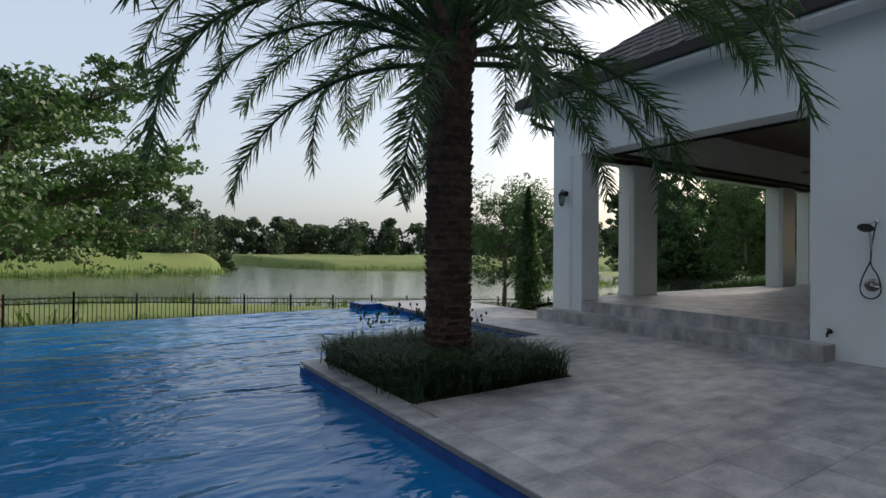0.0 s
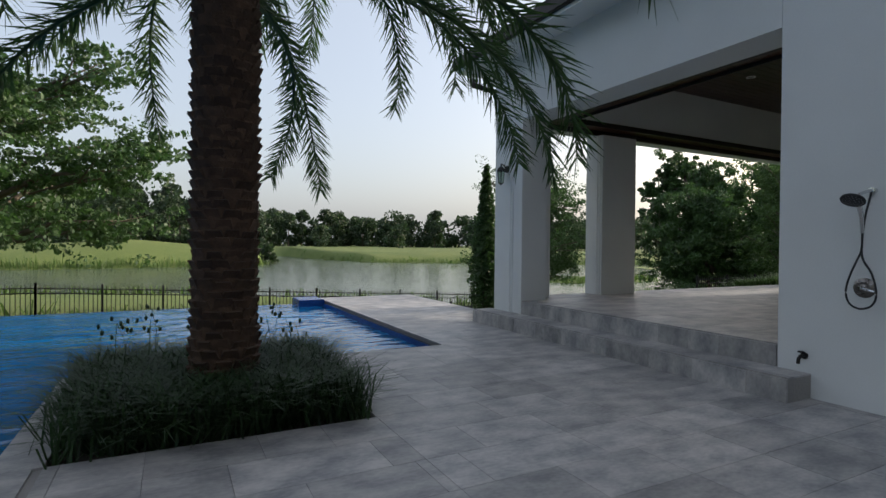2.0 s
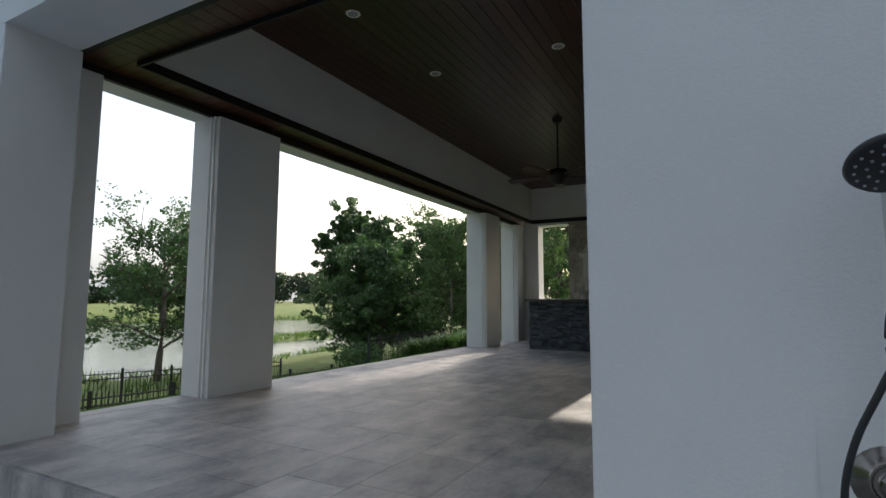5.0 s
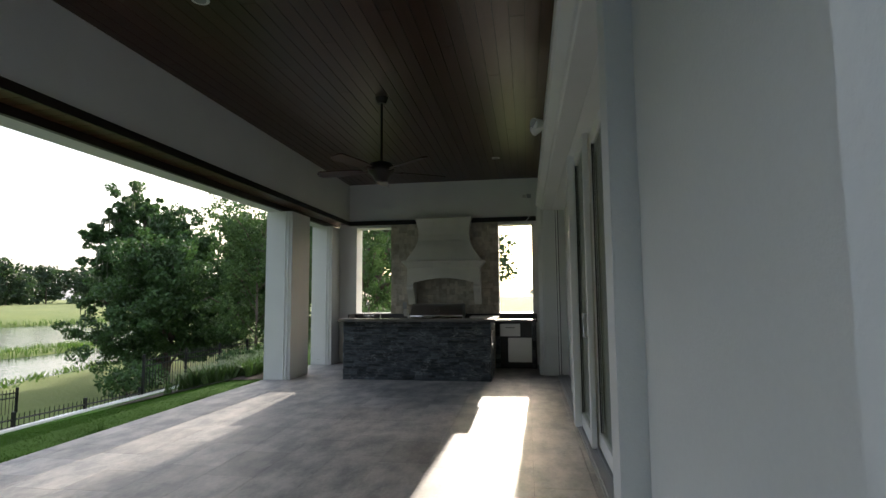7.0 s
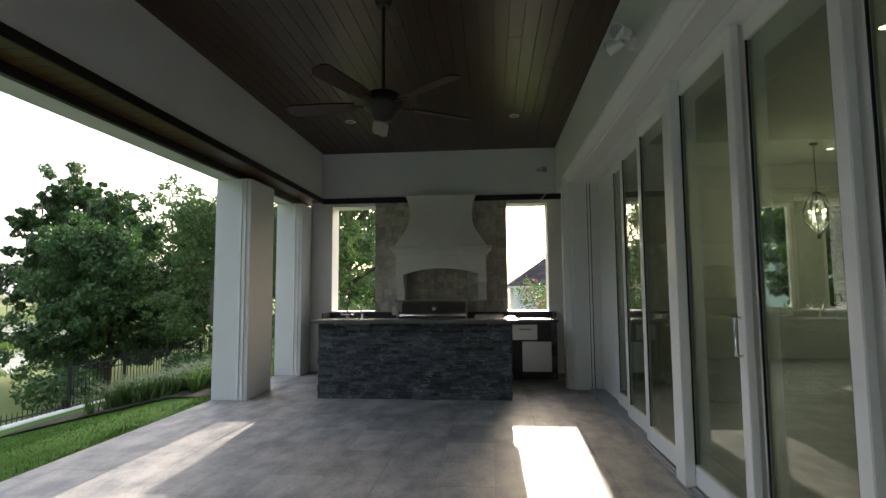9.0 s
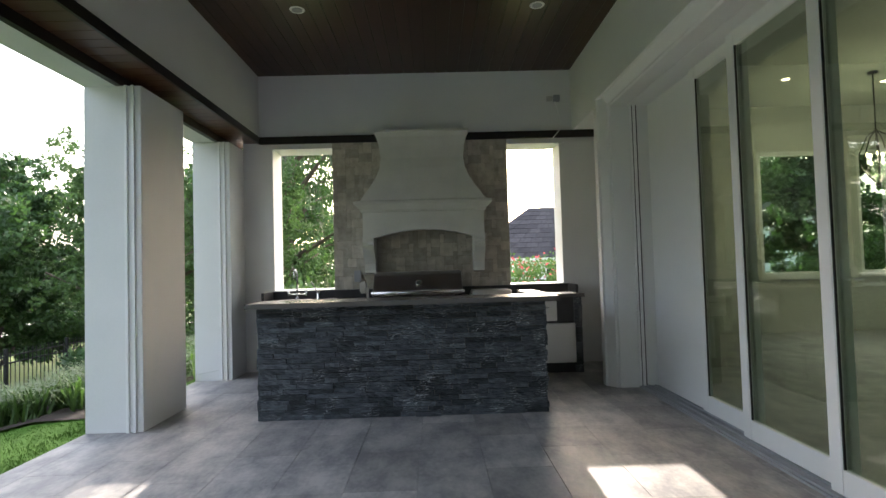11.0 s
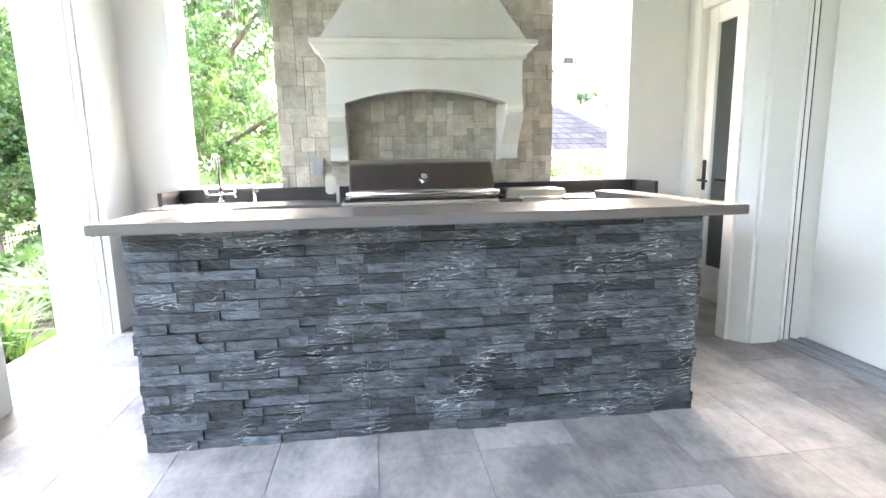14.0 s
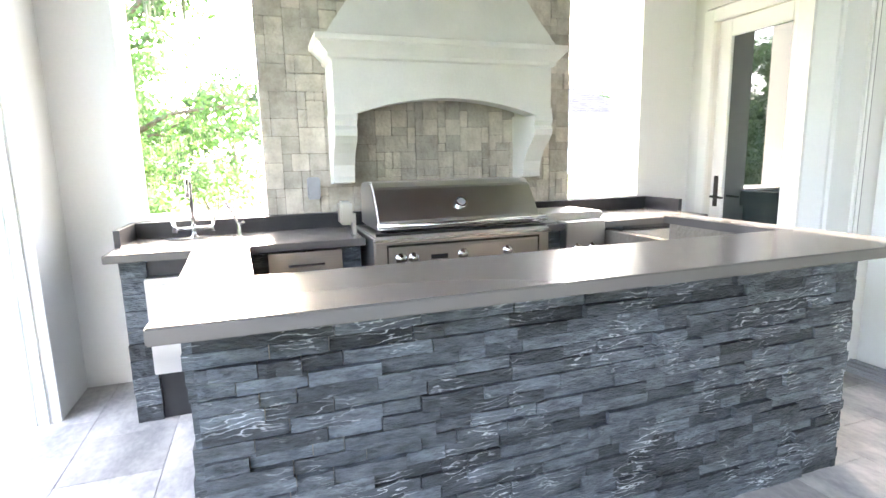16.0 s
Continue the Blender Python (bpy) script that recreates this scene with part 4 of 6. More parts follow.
def hood():
    h = thing("range_hood", (17.5, 7.075, 1.55), "pale cast stone range hood with a flared chimney and carved legs", "range hood")
    yc, xb = 7.075, 17.71
    sect = [(3.25, 0.560, 0.30), (3.22, 0.560, 0.30), (3.17, 0.535, 0.285), (3.06, 0.505, 0.27), (2.92, 0.490, 0.26), (2.80, 0.505, 0.265), (2.68, 0.555, 0.28), (2.57, 0.625, 0.30), (2.48, 0.690, 0.32), (2.41, 0.735, 0.335)]
    bm = bmesh.new()
    rings = [[bm.verts.new((xb, yc - w, z)), bm.verts.new((xb - d, yc - w, z)), bm.verts.new((xb - d, yc + w, z)), bm.verts.new((xb, yc + w, z))] for z, w, d in sect]
    for a, b in zip(rings, rings[1:]):
        for k in range(3):
            bm.faces.new((a[k], a[k + 1], b[k + 1], b[k]))
    bm.faces.new(rings[0])
    part("chimney", bm, CAST, h)
    bm = bmesh.new()
    steps = [(2.41, 0.745, 0.345), (2.395, 0.805, 0.40), (2.365, 0.805, 0.40), (2.355, 0.785, 0.385), (2.33, 0.765, 0.365), (2.30, 0.735, 0.345), (2.28, 0.735, 0.345), (2.27, 0.715, 0.33)]
    rings = [[bm.verts.new((xb, yc - w, z)), bm.verts.new((xb - d, yc - w, z)), bm.verts.new((xb - d, yc + w, z)), bm.verts.new((xb, yc + w, z))] for z, w, d in steps]
    for a, b in zip(rings, rings[1:]):
        for k in range(3):
            bm.faces.new((a[k], a[k + 1], b[k + 1], b[k]))
    bm.faces.new(rings[0])
    bm.faces.new(rings[-1][::-1])
    part("mantel_shelf", bm, CAST, h)
    n, bm = 24, bmesh.new()
    def arch(y):
        u = min(1.0, abs(y) / 0.60)
        return 1.975 + 0.10 * (1 - u * u)
    for (dx, lift) in ((0.0, 0.0), (0.014, -0.03)):
        x0, x1 = xb - 0.325 - dx, xb - 0.20
        cols = []
        for i in range(n + 1):
            y = -0.71 + 1.42 * i / n
            zt = 2.27 if lift == 0 else arch(y) + 0.035
            zb_ = arch(y) + lift * 0.4
            cols.append([bm.verts.new((x, yc + y, z)) for x, z in ((x0, zb_), (x0, zt), (x1, zt), (x1, zb_))])
        for a, b in zip(cols, cols[1:]):
            for k in range(4):
                bm.faces.new((a[k], a[(k + 1) % 4], b[(k + 1) % 4], b[k]))
        bm.faces.new(cols[0])
        bm.faces.new(cols[-1][::-1])
    part("arched_fascia", bm, CAST, h)
    part("side_panel", boxes(((xb - 0.20, yc - 0.71, 1.97), (xb, yc - 0.60, 2.27)), ((xb - 0.20, yc + 0.60, 1.97), (xb, yc + 0.71, 2.27)), ((xb - 0.20, yc - 0.6, 2.2), (xb, yc + 0.6, 2.27))), CAST, h)
    for s in (-1, 1):
        prof = [(0.0, 1.98), (0.335, 1.98), (0.345, 1.93), (0.325, 1.90), (0.345, 1.875), (0.335, 1.84), (0.30, 1.80), (0.24, 1.745), (0.19, 1.67), (0.175, 1.60), (0.18, 1.565), (0.0, 1.55)]
        bm = bmesh.new()
        e = [[bm.verts.new((xb - d, yc + s * w, z)) for d, z in prof] for w in (0.585, 0.715)]
        bm.faces.new(e[0])
        bm.faces.new(e[1][::-1])
        for i in range(len(prof)):
            j = (i + 1) % len(prof)
            bm.faces.new((e[0][i], e[1][i], e[1][j], e[0][j]))
        part("leg", bm, CAST, h)


hood()


def ceiling_fan():
    x, y, z = 13.12, 7.1, 3.12
    f = thing("ceiling_fan", (x, y, 4.0), "dark bronze five-blade ceiling fan on a long rod", "fan")
    part("downrod", rod(rod(bmesh.new(), (x, y, z + 0.1), (x, y, 4.0), 0.014), (x, y, 3.93), (x, y, 4.0), 0.05, 0.075, 16), BRONZE, f)
    part("motor", lathe(bmesh.new(), [(0.0, 0.14), (0.04, 0.13), (0.13, 0.10), (0.15, 0.06), (0.15, 0.0), (0.10, -0.04), (0.07, -0.10), (0.0, -0.11)], (x, y, z), 24), BRONZE, f, smooth=True)
    for k in range(5):
        a = k * math.tau / 5 + 0.25
        m = Matrix.Translation((x, y, z + 0.02)) @ Matrix.Rotation(a, 4, "Z") @ Matrix.Rotation(radians(13), 4, "X")
        bm = bmesh.new()
        o = [(0.22, -0.05), (0.35, -0.065), (0.74, -0.075), (0.78, -0.04), (0.78, 0.04), (0.74, 0.075), (0.35, 0.065), (0.22, 0.05)]
        up, dn = [bm.verts.new((px, py, 0.005)) for px, py in o], [bm.verts.new((px, py, -0.005)) for px, py in o]
        bm.faces.new(up)
        bm.faces.new(dn[::-1])
        for i in range(len(o)):
            bm.faces.new((up[i], dn[i], dn[(i + 1) % len(o)], up[(i + 1) % len(o)]))
        box(bm, (0.12, -0.018, -0.012), (0.26, 0.018, -0.004))
        bmesh.ops.transform(bm, matrix=m, verts=bm.verts)
        part("blade", bm, WOOD, f)


ceiling_fan()
for x, y in ((16.0, 5.95), (10.94, 7.93), (9.45, 7.98), (10.97, 6.46), (16.0, 8.15)):
    can = thing("downlight", (x, y, 4.0), "white round recessed downlight, switched off", "downlight", "ceiling downlights")
    part("ring", lathe(bmesh.new(), [(0.045, 0.0), (0.05, -0.005), (0.066, -0.005), (0.07, 0.0)], (x, y, 3.998), 24), TRIM, can)
    part("lens", rod(bmesh.new(), (x, y, 3.993), (x, y, 3.999), 0.046, sides=24), PLASTIC, can)


for x, y in ((14.13, 2.7), (17.18, 2.5), (18.3, 2.06), (18.46, 0.54)):
    can = thing("downlight", (x, y, 4.06), "small round recessed downlight, switched on", "downlight", "room downlights")
    part("ring", lathe(bmesh.new(), [(0.045, 0.0), (0.05, -0.005), (0.066, -0.005), (0.07, 0.0)], (x, y, 4.059), 24), TRIM, can)
    part("lens", rod(bmesh.new(), (x, y, 4.053), (x, y, 4.059), 0.046, sides=24), BULB, can, "glowing warm lens")


def shower():
    x, y = AX, 4.715
    s = thing("outdoor_shower", (x, y, 0.9), "hand shower with dark hose and dark nickel valve on stucco", "shower")
    part("bracket", rod(rod(bmesh.new(), (x, y - 0.05, 1.66), (x - 0.05, y - 0.05, 1.66), 0.022), (x - 0.05, y - 0.05, 1.66), (x - 0.13, y - 0.01, 1.63), 0.012), CHROME, s)
    hd = lathe(bmesh.new(), [(0.0, 0.03), (0.03, 0.03), (0.075, 0.012), (0.08, 0.0), (0.074, -0.008), (0.0, -0.008)], (0, 0, 0), 28)
    bmesh.ops.transform(hd, matrix=Matrix.Translation((x - 0.20, y, 1.58)) @ Matrix.Rotation(radians(32), 4, "Y"), verts=hd.verts)
    head = part("head", hd, RUBBER, s, "round dark spray head", smooth=True)
    noz = bmesh.new()
    for r, n in ((0.02, 6), (0.042, 12), (0.062, 18)):
        for k in range(n):
            ball(noz, (r * math.cos(k * math.tau / n), r * math.sin(k * math.tau / n), -0.009), 0.0035, u=6, v=4)
    bmesh.ops.transform(noz, matrix=Matrix.Translation((x - 0.20, y, 1.58)) @ Matrix.Rotation(radians(32), 4, "Y"), verts=noz.verts)
    part("nozzles", noz, PLASTIC, head)
    part("handle", tube(bmesh.new(), [(x - 0.19, y, 1.60), (x - 0.13, y - 0.01, 1.55), (x - 0.10, y - 0.015, 1.45), (x - 0.09, y - 0.015, 1.34)], [0.02, 0.018, 0.015, 0.012]), CHROME, s, smooth=True)
    part("hose", tube(bmesh.new(), curve_points([(x - 0.09, y - 0.015, 1.36), (x - 0.085, y - 0.01, 1.22), (x - 0.08, y + 0.02, 1.14), (x - 0.07, y + 0.07, 1.02), (x - 0.07, y + 0.095, 0.90), (x - 0.07, y + 0.07, 0.81),
                                      (x - 0.07, y, 0.775), (x - 0.07, y - 0.075, 0.81), (x - 0.07, y - 0.10, 0.90), (x - 0.07, y - 0.07, 1.04), (x - 0.08, y - 0.02, 1.14), (x - 0.06, y, 1.24), (x - 0.09, y - 0.03, 1.45), (x - 0.05, y - 0.05, 1.64)]), 0.0075), RUBBER, s, smooth=True)
    v = lathe(bmesh.new(), [(0.0, 0.06), (0.03, 0.055), (0.04, 0.03), (0.045, 0.012), (0.075, 0.008), (0.08, 0.0)], (0, 0, 0), 28)
    bmesh.ops.transform(v, matrix=Matrix.Translation((x, y, 0.93)) @ Matrix.Rotation(-math.pi / 2, 4, "Y"), verts=v.verts)
    part("valve", v, NICKEL, s, smooth=True)
    part("lever", tube(bmesh.new(), [(x - 0.055, y, 0.93), (x - 0.06, y - 0.05, 0.915), (x - 0.055, y - 0.08, 0.91)], [0.012, 0.010, 0.007]), CHROME, s)
    part("backing", boxes(((x - 0.006, y - 0.17, 0.78), (x, y + 0.13, 1.06)), bevel=0.004), STUCCO, s, "square stucco patch round the valve")
    p = thing("hose_bib", (AX, 5.13, 0.34), "small bronze hose tap low on the wall", "tap")
    part("flange", rod(bmesh.new(), (AX, 5.13, 0.34), (AX - 0.012, 5.13, 0.34), 0.028, sides=16), BRONZE, p)
    part("spout", tube(bmesh.new(), [(AX, 5.13, 0.34), (AX - 0.06, 5.13, 0.34), (AX - 0.09, 5.13, 0.32), (AX - 0.095, 5.13, 0.28)], 0.014), BRONZE, p)
    part("wheel", rod(bmesh.new(), (AX - 0.05, 5.13, 0.37), (AX - 0.05, 5.13, 0.38), 0.026, sides=12), BRONZE, p)


shower()
stub = thing("pipe_stub", (AX - 0.03, 4.19, 0.0), "white plastic pipe stub against the stucco wall", "pipe")
part("pipe", rod(bmesh.new(), (AX - 0.03, 4.19, 0.0), (AX - 0.03, 4.19, 0.40), 0.018, sides=14), TRIM, stub, smooth=True)
part("cap", rod(bmesh.new(), (AX - 0.03, 4.19, 0.39), (AX - 0.03, 4.19, 0.43), 0.024, sides=14), TRIM, stub, smooth=True)


def lantern():
    x, y, z = AX - 0.12, 9.46, 2.28
    l = thing("wall_lantern", (AX, y, z), "black metal wall lantern with clear glass on the corner pier", "lantern")
    part("plate", rod(bmesh.new(), (AX, y, z + 0.13), (AX - 0.02, y, z + 0.13), 0.055, sides=18), BLACK, l)
    part("arm", tube(bmesh.new(), [(AX - 0.02, y, z + 0.13), (AX - 0.07, y, z + 0.19), (x, y, z + 0.2), (x, y, z + 0.15)], 0.009), BLACK, l)
    part("cap", lathe(bmesh.new(), [(0.0, 0.22), (0.012, 0.20), (0.014, 0.17), (0.05, 0.14), (0.075, 0.10), (0.07, 0.095)], (x, y, z), 6), BLACK, l)
    for k in range(6):
        a = k * math.tau / 6
        part("bar", rod(bmesh.new(), (x + 0.04 * math.cos(a), y + 0.04 * math.sin(a), z - 0.09), (x + 0.062 * math.cos(a), y + 0.062 * math.sin(a), z + 0.095), 0.005, sides=6), BLACK, l)
    part("base", lathe(bmesh.new(), [(0.0, -0.13), (0.012, -0.11), (0.03, -0.10), (0.045, -0.09), (0.0, -0.085)], (x, y, z), 6), BLACK, l)
    g = part("glass", lathe(bmesh.new(), [(0.036, -0.09), (0.057, 0.095)], (x, y, z), 6), GLASS, l)
    g.visible_shadow = False


lantern()
def junction_box(x, y, z):
    j = thing("junction_box", (x, y, z), "small grey junction box with a loose white cable", "junction box")
    part("box", boxes(((x - 0.04, y - 0.06, z), (x, y + 0.02, z + 0.08)), bevel=0.004), PLASTIC, j)
    part("plate", boxes(((x - 0.025, y + 0.03, z + 0.01), (x, y + 0.10, z + 0.07)), bevel=0.003), STEEL, j)
    run = [(x - 0.02, y, z), (x - 0.03, y - 0.04, z - 0.15), (x - 0.03, y - 0.06, z - 0.28), (x - 0.06, y - 0.02, z - 0.38), (x - 0.07, y + 0.06, z - 0.48), (x - 0.05, y, z - 0.54), (x - 0.02, y - 0.1, z - 0.5)]
    part("cable", tube(bmesh.new(), curve_points(run, 4), 0.006), TRIM, j, "loose white cable")


junction_box(17.62, 5.43, 3.60)


def floodlight(x, y, z):
    f = thing("floodlight", (x, y, z), "white twin-head floodlight on the casing above the doors", "floodlight")
    part("base", rod(bmesh.new(), (x, y, z), (x, y + 0.035, z), 0.065, sides=20), TRIM, f)
    for s in (-1, 1):
        hd = part("head", rod(bmesh.new(), (x + s * 0.06, y + 0.06, z + 0.03), (x + s * 0.13, y + 0.15, z + 0.01), 0.035, 0.058, 16), TRIM, f)
        part("arm", rod(bmesh.new(), (x + s * 0.03, y + 0.03, z), (x + s * 0.07, y + 0.08, z + 0.03), 0.012), TRIM, f)
        part("lens", rod(bmesh.new(), (x + s * 0.13, y + 0.15, z + 0.01), (x + s * 0.132, y + 0.152, z + 0.009), 0.052, sides=16), PLASTIC, hd)


floodlight(13.0, 5.23, 3.50)

# ---- fences ----
def fence(name, p0, p1, zt0, zt1, height, spacing, label):
    """A black metal picket fence: posts, two or three rails, spear pickets."""
    a, b = Vector((*p0, 0)), Vector((*p1, 0))
    n = round((b - a).length / spacing)
    pk = bmesh.new()
    rod(pk, (0, 0, -height + 0.05), (0, 0, -0.04), 0.011, sides=4)
    rod(pk, (0, 0, -0.04), (0, 0, 0), 0.011, 0.001, sides=4)
    picket = mesh_of("picket", pk, BLACK)
    f = thing(name, (p0[0], p0[1], zt0 - height), label, "fence", "metal fences")
    def top_at(u):
        return zt0 + (zt1 - zt0) * u
    for i in range(n + 1):
        u = i / n
        p = a.lerp(b, u)
        zt = top_at(u)
        part("post", boxes(((p.x - 0.03, p.y - 0.03, zt - height - 0.3), (p.x + 0.03, p.y + 0.03, zt + 0.03))), BLACK, f)
        if i < n:
            q = a.lerp(b, (i + 1) / n)
            zq = top_at((i + 1) / n)
            for dz in (0.13, 0.28, height - 0.12):
                part("rail", rod(bmesh.new(), (p.x, p.y, zt - dz), (q.x, q.y, zq - dz), 0.018, sides=4), BLACK, f)
            m = max(3, round(spacing / 0.118))
            for k in range(1, m):
                w = p.lerp(q, k / m)
                z = zt + (zq - zt) * k / m
                ob = new("picket", picket)
                ob.parent = f
                ob.location = Vector((w.x, w.y, z)) - f.location
    return f


fence("fence", (-25.49, 21.7), (-0.89, 21.66), 0.0, -0.03, 1.15, 1.64, "black metal picket fence with spear tops below the pool")
fence("fence", (-0.89, 21.66), (22.07, 21.6), -0.03, -1.11, 1.15, 1.64, "black metal picket fence with spear tops on the slope")
fence("fence", (20.7, 16.05), (38.7, 15.9), 0.12, 0.12, 1.15, 1.8, "black metal picket fence at the lawn's edge")
fence("fence", (9.9, 16.15), (20.6, 16.07), -0.45, -0.75, 0.7, 1.8, "low black metal picket fence under the lawn kerb")
structure("kerb_lawn", boxes(((9.9, 15.96, -1.35), (38.7, 16.13, -0.93)), bevel=0.02), TRIM, "white concrete lawn kerb", "kerb")

# ---- the palm ----
def frond_mesh(length, rise, droop, seed):
    """One feather frond along +x: an arched rib with two rows of narrow leaflets."""
    rng = np.random.default_rng(seed)
    n = 26
    u = np.linspace(0, 1, n)
    ang = np.radians(rise) - np.radians(droop) * u ** 1.25
    step = length / (n - 1)
    xs, zs = np.concatenate([[0], np.cumsum(np.cos(ang[:-1]) * step)]), np.concatenate([[0], np.cumsum(np.sin(ang[:-1]) * step)])
    ys = 0.12 * np.sin(u * 2.5 + seed) * u
    pts = np.stack([xs, ys, zs], 1)
    bm = tube(bmesh.new(), [tuple(p) for p in pts], [0.035 * (1 - 0.9 * k) + 0.003 for k in u], 5)
    rib = mesh_of("rib", bm, PALM)
    tri = []
    m = 165
    for k in range(m):
        t = 0.07 + 0.93 * k / (m - 1)
        p = np.array([np.interp(t, u, pts[:, i]) for i in range(3)])
        q = np.array([np.interp(min(1, t + 0.02), u, pts[:, i]) for i in range(3)]) - np.array([np.interp(t - 0.02, u, pts[:, i]) for i in range(3)])
        d = q / np.linalg.norm(q)
        side0 = np.cross(d, [0, 0, 1.0])
        side0 /= np.linalg.norm(side0) + 1e-6
        up = np.cross(side0, d)
        ll = (0.10 + 0.31 * math.sin(math.pi * min(1, 0.10 + 0.78 * t))) * length / 3.6
        for s in (-1, 1):
            w = s * side0 * rng.uniform(0.45, 0.95) + d * rng.uniform(0.7, 1.15) + up * rng.uniform(-0.45, 0.75)
            w /= np.linalg.norm(w)
            l = ll * rng.uniform(0.7, 1.15)
            mid = p + w * l * 0.5
            tip = p + w * l + np.array([0, 0, -0.10 * l * rng.uniform(0.2, 1.6)])
            e = np.cross(w, up + 0.6 * rng.normal(0, 1, 3))
            e *= 0.0105 / (np.linalg.norm(e) + 1e-6)
            tri += [p - e * 0.6, p + e * 0.6, mid + e, mid - e, mid - e, mid + e, tip + e * 0.12, tip - e * 0.12]
    leaf = quads("leaflets", tri, PALM)
    return rib, leaf


def palm(x, y, top, r):
    p = thing("date_palm", (x, y, 0.0), "date palm with a stout brown trunk and arching grey-green fronds", "palm tree")
    rng = np.random.default_rng(5)
    bm = bmesh.new()
    prof = [(r * 1.25, 0.0), (r * 1.05, 0.2), (r, 0.6), (r, top * 0.6), (r * 0.98, top), (r * 1.25, top + 0.35), (r * 0.9, top + 0.8), (0.05, top + 1.0)]
    lathe(bm, prof, (x, y, 0), 24)
    rows = int((top + 0.5) / 0.075)
    for i in range(rows):
        z = 0.12 + i * 0.075
        rr = float(np.interp(z, [q[1] for q in prof], [q[0] for q in prof]))
        k0 = i * 0.5
        for k in range(11):
            a = (k + k0) * math.tau / 11 + rng.uniform(-0.06, 0.06)
            c, s = math.cos(a), math.sin(a)
            h, w, d = rng.uniform(0.055, 0.085), rng.uniform(0.06, 0.085), rng.uniform(0.018, 0.05)
            t = Vector((-s, c, 0))
            o = Vector((x + rr * 0.96 * c, y + rr * 0.96 * s, z))
            n = Vector((c, s, 0.0))
            v = [bm.verts.new(o + t * w + n * 0.0), bm.verts.new(o - t * w), bm.verts.new(o - t * w * 0.7 + n * d + Vector((0, 0, h))), bm.verts.new(o + t * w * 0.7 + n * d + Vector((0, 0, h))),
                 bm.verts.new(o + Vector((0, 0, h * 1.1)) + t * w * 0.7), bm.verts.new(o + Vector((0, 0, h * 1.1)) - t * w * 0.7)]
            bm.faces.new((v[0], v[1], v[2], v[3]))
            bm.faces.new((v[3], v[2], v[5], v[4]))
            bm.faces.new((v[1], v[5], v[2]))
            bm.faces.new((v[0], v[3], v[4]))
    part("trunk", bm, PALMBARK, p, "brown trunk knobbed with cut leaf bases")
    kinds = [frond_mesh(4.3, 76, 140, 1), frond_mesh(4.4, 58, 140, 2), frond_mesh(4.2, 40, 128, 3), frond_mesh(3.9, 20, 108, 4), frond_mesh(3.4, 2, 85, 5), frond_mesh(4.4, 48, 135, 6)]
    order = [(0, 5, 0.0), (1, 7, 0.2), (5, 7, 0.5), (2, 9, 0.1), (3, 8, 0.35), (4, 4, 0.6)]
    for kind, count, off in order:
        rib, leaf = kinds[kind]
        for k in range(count):
            a = (k + off) * math.tau / count + rng.uniform(-0.15, 0.15)
            z = top + {0: 0.75, 1: 0.65, 5: 0.55, 2: 0.45, 3: 0.3, 4: 0.15}[kind]
            m = Matrix.Translation((0.17 * math.cos(a), 0.17 * math.sin(a), z)) @ Matrix.Rotation(a, 4, "Z") @ Matrix.Rotation(rng.uniform(-0.12, 0.12), 4, "Y") @ Matrix.Rotation(rng.uniform(-0.5, 0.5), 4, "X")
            m = m @ Matrix.Scale(rng.uniform(0.82, 0.98), 4)
            fr = new("frond", rib)
            fr.parent = p
            fr.matrix_local = m
            lf = new("leaflet", leaf)
            lf.parent = fr


palm(2.98, 7.12, 3.17, 0.235)


def blades(name, area, count, height, mat, seed, base, lean=0.5, width=0.008, label="", category="plants", skip=None):
    """Arching grass blades over a rectangle, as one object."""
    rng = np.random.default_rng(seed)
    x0, y0, x1, y1 = area
    out = []
    cl = rng.uniform((x0, y0), (x1, y1), (max(4, count // 28), 2))
    for i in range(count):
        c = cl[rng.integers(len(cl))] + rng.normal(0, 0.05, 2)
        a = rng.uniform(0, math.tau)
        h = height * rng.uniform(0.6, 1.15)
        d = np.array([math.cos(a), math.sin(a), 0])
        s = np.array([-d[1], d[0], 0]) * width
        z = base(c[0], c[1]) if callable(base) else base
        p0 = np.array([*c, z])
        l = lean * rng.uniform(0.3, 1.3) * height
        p1, p2 = p0 + d * l * 0.35 + [0, 0, h * 0.7], p0 + d * l + [0, 0, h * rng.uniform(0.75, 1.0)]
        out += [p0 - s, p0 + s, p1 + s * 0.9, p1 - s * 0.9, p1 - s * 0.9, p1 + s * 0.9, p2 + s * 0.1, p2 - s * 0.1]
    return tagged(new(name, quads(name, out, mat)), label, category, kind="stuff")


blades("lily_turf", (BED[0] + 0.02, BED[1] + 0.02, BED[2] - 0.02, BED[3] - 0.02), 11000, 0.36, LIRI, 7, -0.03, 1.15, 0.006, "dense dark green lily turf filling the palm's bed", "ground cover")
blades("strap_plants", (16.8, 10.0, 21.5, 12.6), 5200, 0.42, LEAFG, 28, lambda x, y: 0.2 if y < 10.3 else land(x, y) + 0.08, 1.1, 0.010, "clumps of fresh green strap-leaved plants in the bed", "plants")
blades("lawn_grass", (9.5, 9.76, 16.5, 10.4), 6000, 0.05, GRASS, 8, 0.19, 0.5, 0.003, "short lawn blades along the terrace edge", "grass")
seeds = bmesh.new()
random.seed(9)
